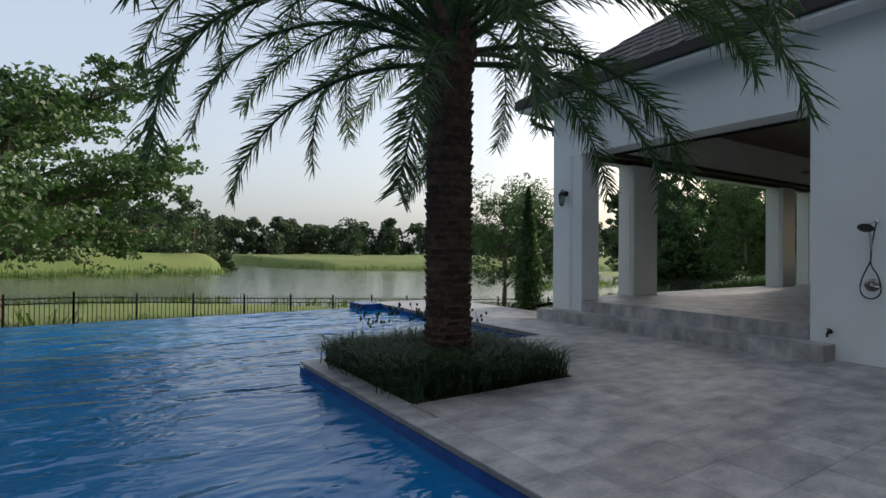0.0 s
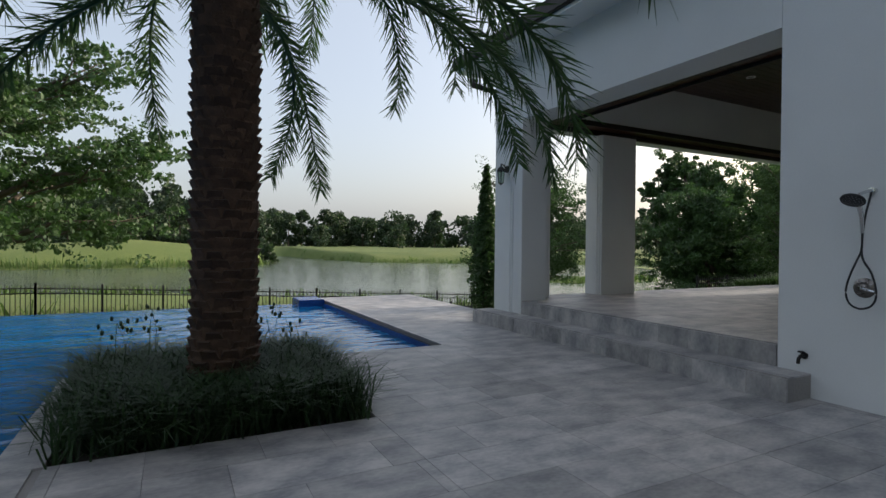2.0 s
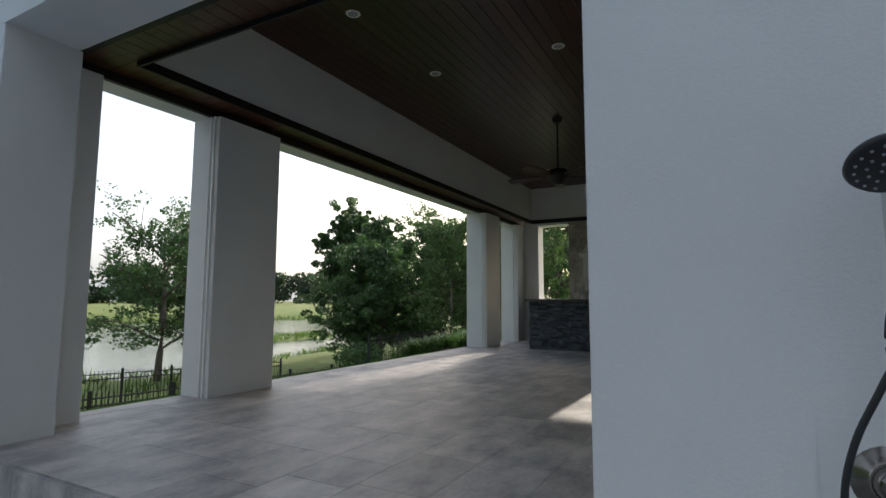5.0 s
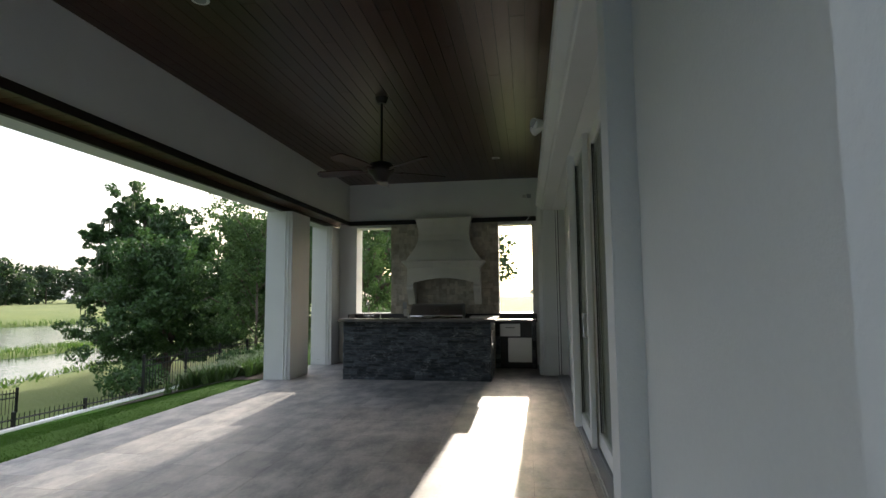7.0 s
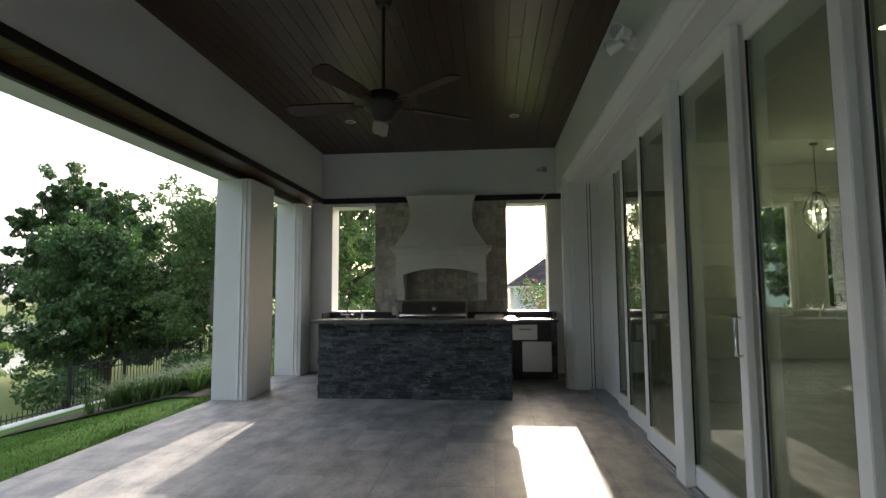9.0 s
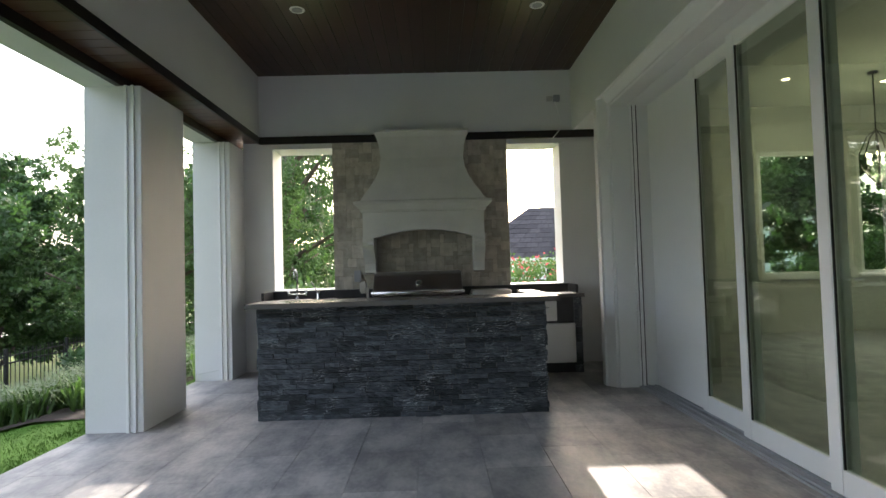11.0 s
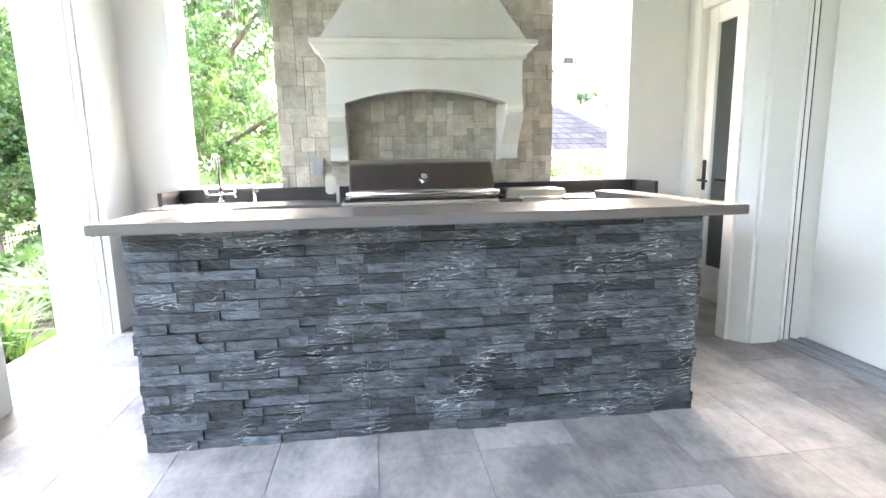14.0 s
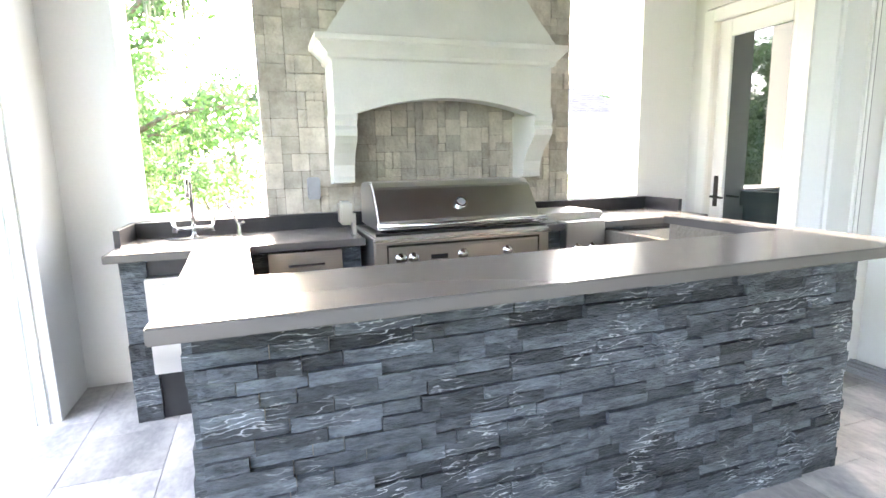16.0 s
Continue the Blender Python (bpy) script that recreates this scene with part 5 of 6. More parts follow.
for i in range(16):
    x, y = random.uniform(2.1, 3.7), random.uniform(7.2, 8.3)
    tube(seeds, [(x, y, 0.1), (x + 0.02, y, 0.4), (x + random.uniform(-0.1, 0.1), y + 0.05, 0.58)], 0.003, 4)
    for k in range(5):
        ball(seeds, (x + random.uniform(-0.1, 0.1), y + random.uniform(-0.05, 0.08), random.uniform(0.48, 0.62)), 0.014, (1, 1, 1.5), 5, 4)
tagged(part("flower_stalks", seeds, LIRI), "thin dark seed stalks standing in the lily turf", "plant", kind="stuff")


# ---- trees ----
def crown_quads(rng, centres, radii, per, size, squash=0.75):
    """Leaves scattered as small tilted quads in clumps round many centres."""
    out = []
    for c, r in zip(centres, radii):
        d = rng.normal(0, 1, (per, 3))
        d /= np.linalg.norm(d, axis=1)[:, None]
        p = np.array(c) + d * (r * rng.uniform(0.25, 1.0, (per, 1)) ** 0.5) * [1, 1, squash]
        a = rng.normal(0, 1, (per, 3))
        a /= np.linalg.norm(a, axis=1)[:, None]
        b = np.cross(a, rng.normal(0, 1, (per, 3)))
        b /= np.linalg.norm(b, axis=1)[:, None] + 1e-9
        s = size * rng.uniform(0.6, 1.4, (per, 1))
        a, b = a * s, b * s * 0.55
        out.append(np.stack([p - a, p + b, p + a, p - b], 1).reshape(-1, 3))
    return np.concatenate(out)


def tree(base, height, spread, seed, label, name="tree", mat=None, leaf=0.09, per=150, limbs=9, clumps=8, trunk_r=0.2, lift=0.35, moss=0, lean=(0, 0), clump=0.85, squash=0.75):
    """A tree: tapered trunk, limbs that fork, leaf clumps along them."""
    rng = np.random.default_rng(seed)
    x, y, z = base
    t = thing(name, (x, y, z), label, "tree")
    bm = bmesh.new()
    top = np.array([x + lean[0], y + lean[1], z + height * 0.75])
    b0 = np.array([x, y, z - 0.3])
    mid = b0 + (top - b0) * 0.45 + np.array([rng.normal(0, 0.2), rng.normal(0, 0.2), 0])
    tube(bm, [tuple(b0), tuple(b0 + (mid - b0) * 0.5), tuple(mid), tuple(top)], [trunk_r * 1.3, trunk_r, trunk_r * 0.8, trunk_r * 0.25], 9)
    cs, rs = [], []
    for i in range(limbs):
        a = i * 2.4 + rng.uniform(-0.4, 0.4)
        u = lift + (1 - lift) * (i + 0.5) / limbs
        s = b0 + (top - b0) * min(1, u * 0.95)
        rad = spread * math.sqrt(max(0.12, 1 - ((u - lift) / (1.12 - lift)) ** 2)) * rng.uniform(0.75, 1.1)
        e = np.array([s[0] + rad * math.cos(a), s[1] + rad * math.sin(a), z + height * min(0.97, u * 0.9 + rng.uniform(0.02, 0.16))])
        m1 = s + (e - s) * 0.5 + np.array([0, 0, 0.1 * rad])
        tube(bm, [tuple(s), tuple(m1), tuple(e)], [trunk_r * 0.45, trunk_r * 0.25, 0.02], 6)
        for k in range(clumps):
            v = rng.uniform(0.35, 1.05)
            c = (s + (e - s) * v) + rng.normal(0, 0.22, 3) * [spread * 0.5, spread * 0.5, height * 0.16]
            if k % 2 == 0:
                tube(bm, [tuple(s + (e - s) * v * 0.7), tuple(c)], [trunk_r * 0.14, 0.01], 4)
            r = clump * spread * 0.27 * rng.uniform(0.6, 1.25)
            for sub in range(6):
                cs.append(c + rng.normal(0, 0.62, 3) * r * [1, 1, squash])
                rs.append(r * rng.uniform(0.3, 0.62))
    part("trunk", bm, BARK, t, smooth=True)
    q = crown_quads(rng, cs, rs, max(12, per // 4), leaf * 0.85, squash)
    cr = new("crown", quads("crown", q - np.array([x, y, z]), mat or LEAF))
    cr.parent = t
    if moss:
        out = []
        for c in [cs[i] for i in rng.integers(0, len(cs), moss)]:
            for k in range(14):
                p = c + rng.normal(0, 0.18, 3)
                l, w = rng.uniform(0.3, 0.9), 0.03
                a = rng.uniform(0, math.tau)
                d = np.array([math.cos(a), math.sin(a), 0]) * w
                out += [p - d, p + d, p + d * 0.3 - [0, 0, l], p - d * 0.3 - [0, 0, l]]
        ms = new("moss", quads("moss", np.array(out) - np.array([x, y, z]), MOSS))
        ms.parent = t
        ms["label"], ms["kind"] = "grey hanging moss", "stuff"
    return t


def at(x, y):
    return (x, y, land(x, y))


tree(at(-3.4, 25.5), 8.7, 6.3, 11, "large live oak with spreading limbs above the fence", leaf=0.11, per=150, limbs=15, clumps=13, trunk_r=0.32, lift=0.36, clump=0.6, squash=0.5)
tree(at(32.0, 25.2), 9.6, 2.7, 12, "tall dark oak hung with moss by the lake", leaf=0.105, per=330, limbs=12, clumps=10, trunk_r=0.3, lift=0.25, moss=50)
tree(at(37.0, 20.5), 9.0, 4.4, 13, "broad oak behind the fence", leaf=0.11, per=280, limbs=12, clumps=10, trunk_r=0.3, lift=0.25, moss=20)
tree(at(26.5, 19.8), 5.9, 2.5, 14, "dense dark evergreen tree below the lawn", leaf=0.08, per=400, limbs=11, clumps=10, trunk_r=0.16, lift=0.12, clump=1.0)
tree(at(25.2, 15.2), 6.2, 1.7, 15, "young bright green birch with pale stems", leaf=0.055, per=170, limbs=10, clumps=8, trunk_r=0.06, lift=0.22, mat=LEAFG)
tree(at(28.6, 14.2), 6.0, 1.9, 16, "young bright green birch with pale stems", leaf=0.06, per=170, limbs=9, clumps=8, trunk_r=0.06, lift=0.22, mat=LEAFG)
tree(at(19.5, 26.0), 8.0, 3.3, 17, "airy sycamore with a forked trunk at the shore", leaf=0.08, per=110, limbs=11, clumps=9, trunk_r=0.13, lift=0.22, clump=0.8)
tree(at(21.6, 26.6), 7.2, 2.6, 18, "airy sycamore with a forked trunk at the shore", leaf=0.08, per=120, limbs=10, clumps=8, trunk_r=0.11, lift=0.2, clump=0.8)
tree(at(33.0, 12.8), 10.0, 4.0, 19, "old oak hung with grey moss behind the kitchen", leaf=0.10, per=130, limbs=12, clumps=9, trunk_r=0.28, lift=0.2, moss=70)
tree(at(41.0, 15.0), 11.0, 4.5, 20, "tall oak behind the kitchen", leaf=0.12, per=120, limbs=11, clumps=9, trunk_r=0.28, lift=0.2, moss=40)
tree(at(27.0, 11.6), 5.0, 1.6, 21, "young green tree beyond the end wall", leaf=0.06, per=140, limbs=8, clumps=7, trunk_r=0.06, lift=0.1, mat=LEAFG)
tree(at(24.0, -2.7), 5.6, 1.9, 22, "dense green tree outside the room's windows", leaf=0.08, per=300, limbs=11, clumps=9, trunk_r=0.12, lift=0.08, clump=1.0)
tree(at(24.6, -6.8), 5.2, 2.1, 23, "dense green tree outside the room's windows", leaf=0.08, per=300, limbs=11, clumps=9, trunk_r=0.12, lift=0.08, clump=1.0)


def cypress(x, y, z0, z1, r):
    c = thing("italian_cypress", (x, y, z0), "slim dark green columnar cypress beside the deck", "tree")
    rng = np.random.default_rng(31)
    part("trunk", rod(bmesh.new(), (x, y, z0 - 0.2), (x, y, z0 + 0.6), 0.06, 0.05), BARK, c)
    cs, rs = [], []
    for i in range(90):
        u = i / 89
        rr = r * (0.75 + 0.4 * math.sin(math.pi * min(1, u * 1.3 + 0.2))) * (1 - u ** 2.5) + 0.02
        a = i * 2.4
        cs.append(np.array([x + rr * 0.6 * math.cos(a), y + rr * 0.6 * math.sin(a), z0 + 0.15 + (z1 - z0 - 0.2) * u]))
        rs.append(rr * 0.75)
    q = crown_quads(rng, cs, rs, 130, 0.035, 1.6)
    cr = new("crown", quads("crown", q - np.array([x, y, z0]), LEAF))
    cr.parent = c


cypress(8.15, 11.5, land(8.15, 11.5), 2.85, 0.24)


def bush(x, y, z, r, h, seed, mat, label, leaf=0.05, flowers=False):
    b = thing("bush", (x, y, z), label, "bush")
    rng = np.random.default_rng(seed)
    stem = bmesh.new()
    cs = []
    for k in range(9):
        a = k * 2.4
        e = (x + r * 0.6 * math.cos(a), y + r * 0.6 * math.sin(a), z + h * rng.uniform(0.4, 0.8))
        tube(stem, [(x, y, z - 0.05), e], [0.02, 0.006], 4)
        cs.append(np.array(e))
    part("stems", stem, BARK, b)
    cr = new("crown", quads("crown", crown_quads(rng, cs, [r * 0.55] * 9, 150, leaf, h / r * 0.7) - np.array([x, y, z]), mat))
    cr.parent = b
    if flowers:
        fl = new("blossom", quads("blossom", crown_quads(rng, cs, [r * 0.6] * 9, 12, leaf * 1.1, h / r * 0.8) - np.array([x, y, z]), FLOWER))
        fl.parent = b


for i, (x, y, r, h, m, fl) in enumerate(((31, 3.2, 1.3, 1.7, LEAFG, True), (33, 0.6, 1.5, 1.5, LEAFG, False), (34, -2.2, 1.5, 1.5, LEAFG, False), (38, 3.4, 1.5, 2.1, LEAFG, True), (27, 13.2, 1.0, 1.5, LEAFG, False), (23.5, 14.6, 0.8, 0.7, LEAF, False),
                                         (25.0, 13.7, 0.7, 0.7, LEAFG, False), (26.8, 14.9, 0.8, 0.8, LEAF, False), (24.5, 10.6, 0.9, 1.2, LEAFG, False), (30, 9.4, 1.3, 1.9, LEAFG, False), (22.2, 17.6, 0.9, 1.0, LEAF, False), (20.8, 12.2, 0.6, 0.6, LEAFG, False))):
    bush(x, y, land(x, y), r, h, 40 + i, m, "green shrub with pink blossom" if fl else "loose green shrub beyond the terrace", 0.07, fl)


def far_trees(name, spots, seed, mat, label, leaf, per, with_trunks=True):
    """Distant woods, as one object."""
    rng = np.random.default_rng(seed)
    cs, rs = [], []
    tr = bmesh.new()
    for x, y, h, w in spots:
        z = land(x, y)
        for k in range(16):
            a, u = rng.uniform(0, math.tau), rng.uniform(0.03, 1)
            rr = w * math.sqrt(max(0.05, 1 - (u - 0.35) ** 2 * 2.0)) * rng.uniform(0.2, 0.8)
            cs.append(np.array([x + rr * math.cos(a), y + rr * math.sin(a), z + h * u * 0.92]))
            rs.append(w * rng.uniform(0.25, 0.42))
        if with_trunks:
            rod(tr, (x, y, z - 0.3), (x, y, z + h * 0.5), 0.02 * h, 0.01 * h, 5)
    tagged(new(name, quads(name, crown_quads(rng, cs, rs, per, leaf), mat)), label, "woods", kind="stuff")
    if with_trunks:
        tagged(part(name + "_trunks", tr, BARK), "tree trunks in the distance", "woods", kind="stuff")


rng0 = np.random.default_rng(77)
far_trees("far_woods", [(x + rng0.uniform(-2, 2), (205 if x > 10 else 150) + rng0.uniform(-14, 14) - max(0, x - 60) * 0.45, rng0.uniform(11, 15.5), rng0.uniform(5, 7.5)) for x in np.arange(-150, 260, 4.4)], 51, LEAFF,
          "dark line of woods beyond the lake", 0.55, 95)
far_trees("far_woods_back", [(x, (235 if x > 10 else 170) - max(0, x - 60) * 0.45, rng0.uniform(12, 15), 8) for x in np.arange(-160, 280, 6.5)], 52, LEAFF, "second row of woods beyond the lake", 0.9, 40, False)
far_trees("peninsula_trees", [(-16 + i * 2.6 + rng0.uniform(-1, 1), 108 + rng0.uniform(-5, 7), rng0.uniform(7, 12.5), rng0.uniform(2.4, 4.2)) for i in range(14)], 53, LEAFF, "grove of trees on the grassy point", 0.34, 60)
far_trees("far_lone_trees", [(40, 150, 6, 4), (62, 145, 7, 5), (80, 120, 6, 4), (110, 100, 8, 6), (95, 125, 8, 5), (18, 101, 5, 2.2)], 54, LEAFF, "single trees on the far meadow", 0.4, 60)
far_trees("east_woods", [(62 + rng0.uniform(-4, 8), y, rng0.uniform(8, 12), 5) for y in np.arange(10, 40, 5)] + [(75, y, 10, 5) for y in np.arange(-40, -12, 6)], 55, LEAFF, "woods past the end of the house", 0.24, 150)
# The west row stays out of view; it is added to dim the western sky.
far_trees("west_sky_block", [(-21 + rng0.uniform(-1.5, 1.5), y, rng0.uniform(13, 17), 4.2) for y in np.arange(-20, 27, 3.2)], 57, LEAFF, "unseen tall trees west of the pool, added to dim the sky light", 0.4, 60)
far_trees("south_garden", [(x, -16, 6, 3.5) for x in np.arange(8, 32, 4)], 56, LEAF, "garden trees behind the house", 0.2, 60)


def reeds():
    rng = np.random.default_rng(61)
    out = []
    def tuft(x, y, h, w, n):
        for _ in range(n):
            p = np.array([x + rng.normal(0, w), y + rng.normal(0, w), 0])
            p[2] = max(land(p[0], p[1]), LAKE - 0.1)
            a = rng.uniform(0, math.tau)
            d = np.array([math.cos(a), math.sin(a), 0])
            hh = h * rng.uniform(0.5, 1.2)
            e = d * 0.045
            t = p + np.array([rng.normal(0, 0.15), rng.normal(0, 0.15), hh])
            out.extend([p - e, p + e, t + e * 0.3, t - e * 0.3])
    for x in np.arange(-40, 16, 0.8):
        tuft(x, np.interp(x, FAR_X, FAR_Y) + rng.uniform(-0.3, 1.2), 0.9, 0.5, 26)
    for x in np.arange(30, 95, 1.0):
        tuft(x, np.interp(x, FAR_X, FAR_Y) + rng.uniform(-0.3, 1.0), 0.7, 0.5, 20)
    for x in np.arange(-16, 36, 0.7):
        if rng.random() < 0.8:
            tuft(x, np.interp(x, SHORE_X, SHORE_Y) - rng.uniform(-0.5, 1.0), 0.5 if x < 18 else 0.28, 0.4, 18)
    for x in np.arange(-16, 22, 0.55):
        tuft(x, 23.2 + rng.uniform(-0.6, 2.5), rng.uniform(0.15, 0.6), 0.3, 10)
    for k in range(60):
        tuft(38 + rng.uniform(-4, 8), 40.5 + rng.uniform(-1.5, 1.5), 0.6, 0.6, 22)
    tagged(new("shore_reeds", quads("shore_reeds", out, REED)), "rough reeds and tall grass along the lake shore", "reeds", kind="stuff")


reeds()
structure("reed_bank", ball(bmesh.new(), (40, 40.5, LAKE - 0.25), 1.0, (7.5, 2.6, 0.5), 24, 8), LAND, "low reedy bank in the lake", "bank", smooth=True)

# ---- neighbouring houses ----
def neighbour(name, x0, x1, y0, y1, z0, eave, rise, windows, label, porch=False):
    h = thing(name, ((x0 + x1) / 2, (y0 + y1) / 2, z0), label, "house")
    part("wall", boxes(((x0, y0, z0), (x1, y1, eave))), STUCCO, h)
    r = hip_roof("roof", x0 - 0.6, x1 + 0.6, y0 - 0.6, y1 + 0.6, eave + 0.15, rise, ROOFB, "", row=0.5, edge_mat=TRIM)
    for key in ("label", "category", "kind"):
        if key in r:
            del r[key]
    r.parent = h
    r.location = -h.location
    for y, z, w, hh in windows:
        fr = part("window", boxes(((x0 - 0.06, y - w / 2 - 0.08, z - hh / 2 - 0.08), (x0, y + w / 2 + 0.08, z + hh / 2 + 0.08)), bevel=0.01), TRIM, h)
        part("pane", boxes(((x0 - 0.07, y - w / 2, z - hh / 2), (x0 - 0.055, y + w / 2, z + hh / 2))), DARKGLASS, fr)
    if porch:
        for y in np.arange(y1 - 4.2, y1 + 0.1, 1.4):
            part("porch_post", boxes(((x0 - 0.55, y - 0.1, z0), (x0 - 0.35, y + 0.1, eave))), TRIM, h)
        bal = bmesh.new()
        box(bal, (x0 - 0.5, y1 - 4.2, z0 + 1.15), (x0 - 0.4, y1, z0 + 1.22))
        for y in np.arange(y1 - 4.1, y1, 0.18):
            rod(bal, (x0 - 0.45, y, z0 + 0.2), (x0 - 0.45, y, z0 + 1.15), 0.04, sides=6)
        part("balustrade", bal, TRIM, h)
    return h


low_house = neighbour("neighbour_house", 46, 56, -9.0, 4.6, -0.6, 1.9, 3.9, [(-1.0, 1.0, 1.0, 1.3)], "low house with a brown shingle hip roof and white porch", True)
neighbour("neighbour_wing", 58, 70, -29.0, -12.4, -0.6, 5.6, 3.4, [(-14.6, 4.0, 0.9, 1.9), (-19.4, 4.0, 1.1, 2.0), (-24.0, 4.0, 1.1, 2.0)], "white two-storey house with a shingle roof")

for y0, y1, z in ((-8.1, -6.9, 8.6), (-6.45, -5.3, 8.0)):
    stack = part("chimney", boxes(((53.4, y0, 3.0), (54.6, y1, z)), bevel=0.03), STUCCO, low_house, "white rendered chimney")
    part("cap", boxes(((53.3, y0 - 0.1, z), (54.7, y1 + 0.1, z + 0.12)), ((53.6, y0 + 0.2, z + 0.12), (54.4, y1 - 0.2, z + 0.5))), BRONZE, stack, "dark metal chimney cap")


def lawn_blades():
    """Short mown grass over the lawn beside the terrace."""
    rng = np.random.default_rng(91)
    n = 90000
    x, y = rng.uniform(9.0, 16.6, n), 9.76 + 5.6 * rng.random(n) ** 1.4
    z = np.array([0.2 if b < 10.1 else land(a, b) + 0.055 for a, b in zip(x, y)])
    ang, h, w = rng.uniform(0, math.tau, n), rng.uniform(0.012, 0.034, n), rng.uniform(0.0015, 0.0035, n)
    c, s = np.cos(ang), np.sin(ang)
    lx, ly = rng.normal(0, 0.012, n), rng.normal(0, 0.012, n)
    tri = np.stack([np.stack([x - w * c, y - w * s, z], 1), np.stack([x + w * c, y + w * s, z], 1), np.stack([x + lx, y + ly, z + h], 1)], 1)
    tagged(new("grass_blades", quads("grass_blades", tri, GRASS, 3)), "short bright green mown grass of the lawn", "grass", kind="stuff")


lawn_blades()

# ---- stones and pavers, piece by piece ----
clad(island, (15.62, 6.07, F), (0, 1, 0), 2.34, HIDE, lo=0.08, hi=0.27)
LOW = CB - 0.042 - F
clad(left_cab, (XB + 0.08, 8.78, F), (0, 1, 0), 0.12, LOW, course=0.0838, lo=0.12, hi=0.2)
clad(left_cab, (XB + 0.08, 8.21, F), (0, 1, 0), 0.25, LOW, course=0.0838, lo=0.12, hi=0.2)
clad(left_cab, (XB + 0.08, 7.72, F), (0, 1, 0), 0.11, LOW, course=0.0838, lo=0.1, hi=0.2)
clad(right_cab, (XB + 0.08, 6.45, F), (0, 1, 0), 0.17, LOW, course=0.0838, lo=0.1, hi=0.2)
clad(right_cab, (XB + 0.08, 5.98, F), (0, 1, 0), 0.19, LOW, course=0.0838, lo=0.1, hi=0.2)
clad(right_cab, (XB + 0.08, 5.33, F), (0, 1, 0), 0.09, LOW, course=0.0838, lo=0.08, hi=0.2)
random.seed(12)
for r in range(22):
    for x0, x1 in ((15.605, 15.80), (15.80, 16.10), (16.10, 16.34), (16.34, 16.5)):
        d = random.uniform(0.008, 0.028)
        part("stone", boxes(((x0 + 0.001, 6.07 - d, F + r * 0.0418), (x1 - 0.001, 6.075, F + (r + 1) * 0.0418 - 0.0015))), LEDGER, island)
        d = random.uniform(0.008, 0.028)
        part("stone", boxes(((x0 + 0.001, 8.405, F + r * 0.0418), (x1 - 0.001, 8.41 + d, F + (r + 1) * 0.0418 - 0.0015))), LEDGER, island)


def block_wall():
    """Squared beige stones of many sizes round the range hood."""
    random.seed(21)
    w = structure("wall_stone", boxes(((17.715, 6.025, SILL), (17.748, 8.185, 3.2))), MORTAR, "beige split-face stone wall behind the grill", "wall")
    unit = 0.054
    ny, nz = 40, 34
    used = np.zeros((ny, nz), bool)
    meshes = {}
    for k in range(nz):
        for i in range(ny):
            if used[i, k]:
                continue
            cw, ch = random.choice(((2, 2), (2, 2), (2, 1), (3, 3), (1, 1), (2, 2), (3, 2), (1, 2), (2, 3)))
            while i + cw > ny or used[i:i + cw, k].any():
                cw -= 1
            ch = min(ch, cw + 1, nz - k)
            used[i:i + cw, k:k + ch] = True
            yc, zc = 6.025 + (i + cw / 2) * unit, SILL + (k + ch / 2) * unit
            if 6.62 < yc < 7.53 and zc > 2.2:
                continue
            key = (cw, ch, random.randrange(2))
            if key not in meshes:
                d = 0.012 + 0.01 * random.random()
                bm = boxes(((-d, 0.0012, 0.0012), (0.01, cw * unit - 0.0012, ch * unit - 0.0012)), bevel=0.003)
                meshes[key] = mesh_of("block", bm, ASH)
            ob = new("block", meshes[key])
            ob.parent = w
            ob.location = (17.716 - random.uniform(0, 0.008), 6.025 + i * unit, SILL + k * unit)


block_wall()

TILES = {}
for w in (0.405, 0.610, 0.815):
    TILES[w] = mesh_of("paver", boxes(((0.0015, 0.0015, 0.0), (w - 0.0015, 0.4035, 0.012)), bevel=0.0), TRAV)


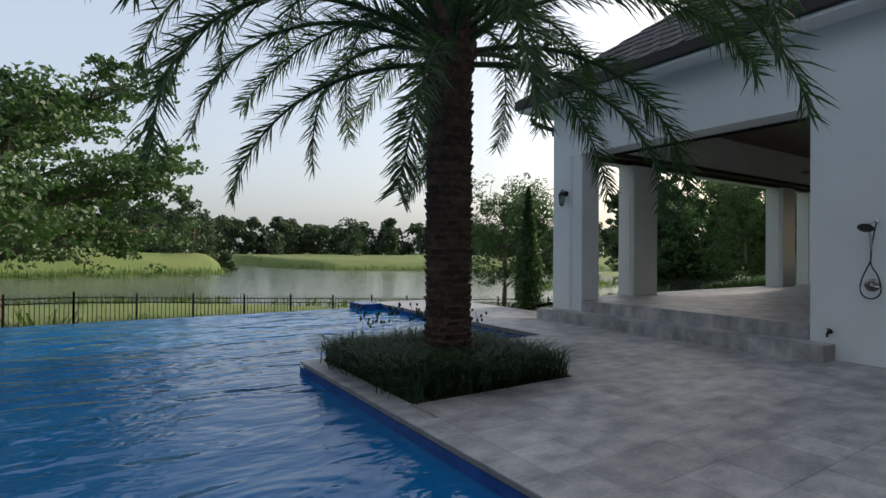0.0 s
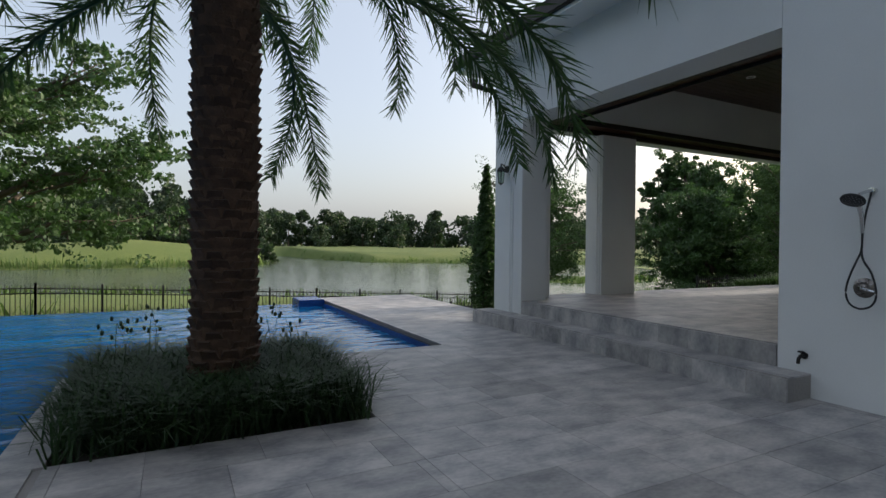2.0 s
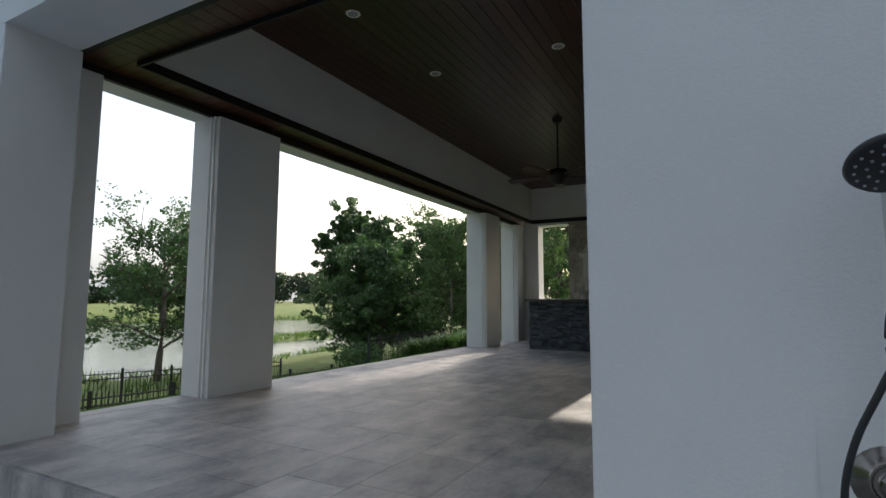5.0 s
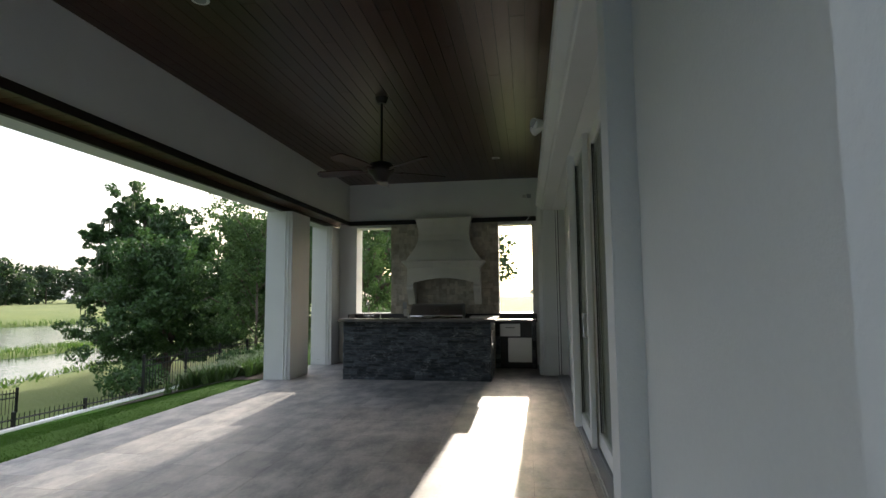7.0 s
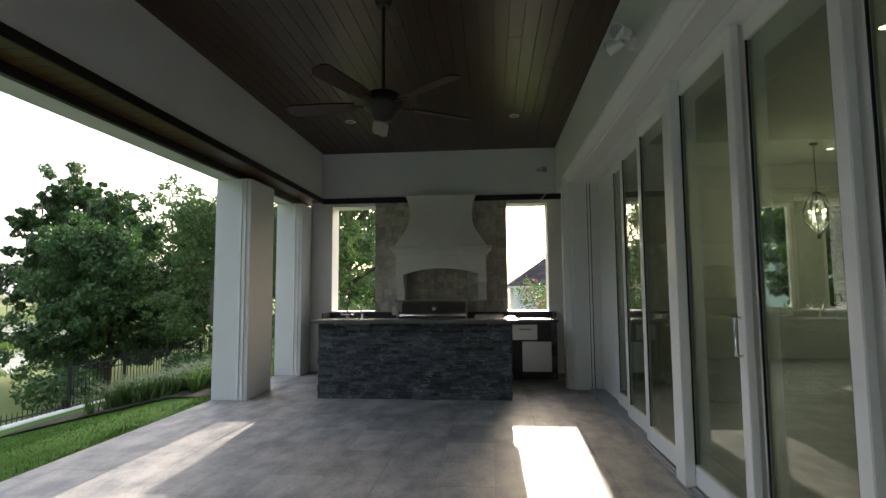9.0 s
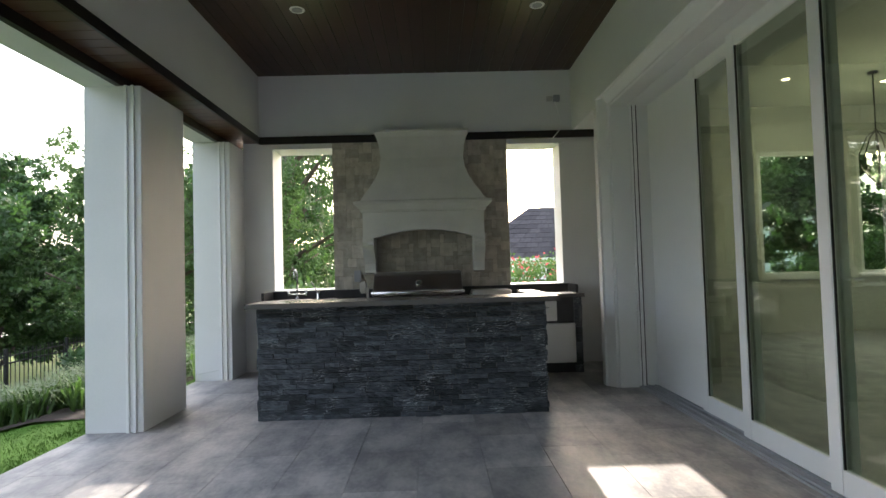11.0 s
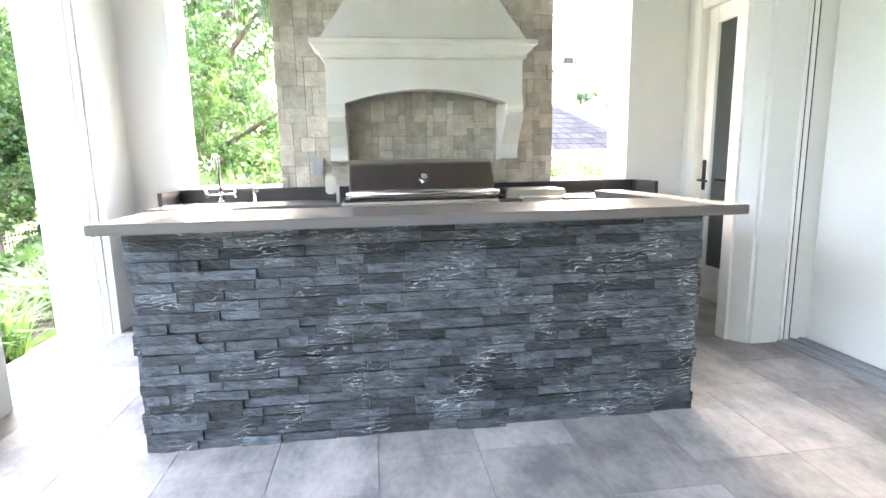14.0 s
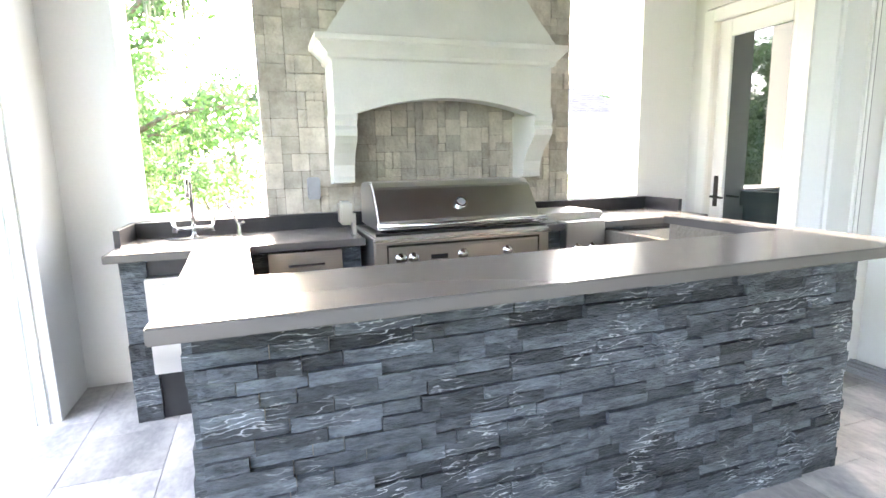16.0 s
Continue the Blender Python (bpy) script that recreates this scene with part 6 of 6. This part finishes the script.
def pave(parent, x0, x1, y0, y1, z, seed, keep, name):
    """Rows of pavers of three lengths; those inside keep are objects, the others one joined part."""
    random.seed(seed)
    rest = bmesh.new()
    y = y0
    while y < y1 - 0.05:
        h = min(0.405, y1 - y)
        x = x0 - random.choice((0.0, 0.2, 0.33))
        while x < x1 - 0.05:
            w = random.choice((0.405, 0.610, 0.610, 0.815))
            a, b = max(x, x0), min(x + w, x1)
            whole = a == x and b == x + w and h == 0.405
            if whole and keep(x, y):
                ob = new("paver", TILES[w])
                ob.parent = parent
                ob.location = (x, y, z - 0.012)
            elif b - a > 0.02 and keep(x, y):
                bit = part("paver", boxes(((a + 0.0015, y + 0.0015, z - 0.012), (b - 0.0015, y + h - 0.0015, z))), TRAV)
                bit.parent = parent
            elif b - a > 0.02:
                box(rest, (a + 0.0015, y + 0.0015, z - 0.012), (b - 0.0015, y + h - 0.0015, z))
            x += w
        y += 0.405
    if len(rest.verts):
        ob = part(name, rest, TRAVI, parent)
        ob["kind"] = "stuff"


pave(terrace, AX + 0.02, 17.72, 4.66, 9.70, F, 3, lambda x, y: True, "outer_pavers")
pave(deck, PX0, BED[0], -8, 8.36, 0.0, 5, lambda x, y: False, "coping_pavers")
pave(deck, BED[0], BED[2], -8, BED[1], 0.0, 6, lambda x, y: 3.0 < y, "bed_pavers")
pave(deck, BED[0], BED[2], BED[3], 8.36, 0.0, 7, lambda x, y: False, "strip_pavers")
pave(deck, BED[2], 8.6, -8, 8.36, 0.0, 8, lambda x, y: 2.5 < y and x < 6.8, "side_pavers")
pave(deck, PX1, 7.8, 8.36, PY1 + 0.12, 0.0, 9, lambda x, y: True, "far_pavers")
pave(step_slab, AX - 0.32, AX + 0.02, 5.08, 9.90, 0.2, 10, lambda x, y: True, "tread_pavers")
random.seed(14)
for x, z0, y0, y1 in ((AX - 0.32, 0.0, 5.08, 9.90), (AX + 0.02, 0.2, 5.36, 9.07)):
    y = y0
    while y < y1 - 0.02:
        w = min(random.uniform(0.3, 0.6), y1 - y)
        part("riser_stone", boxes(((x - 0.02, y + 0.0015, z0 + 0.001), (x, y + w - 0.0015, z0 + 0.186))), TRAV, step_slab)
        y += w
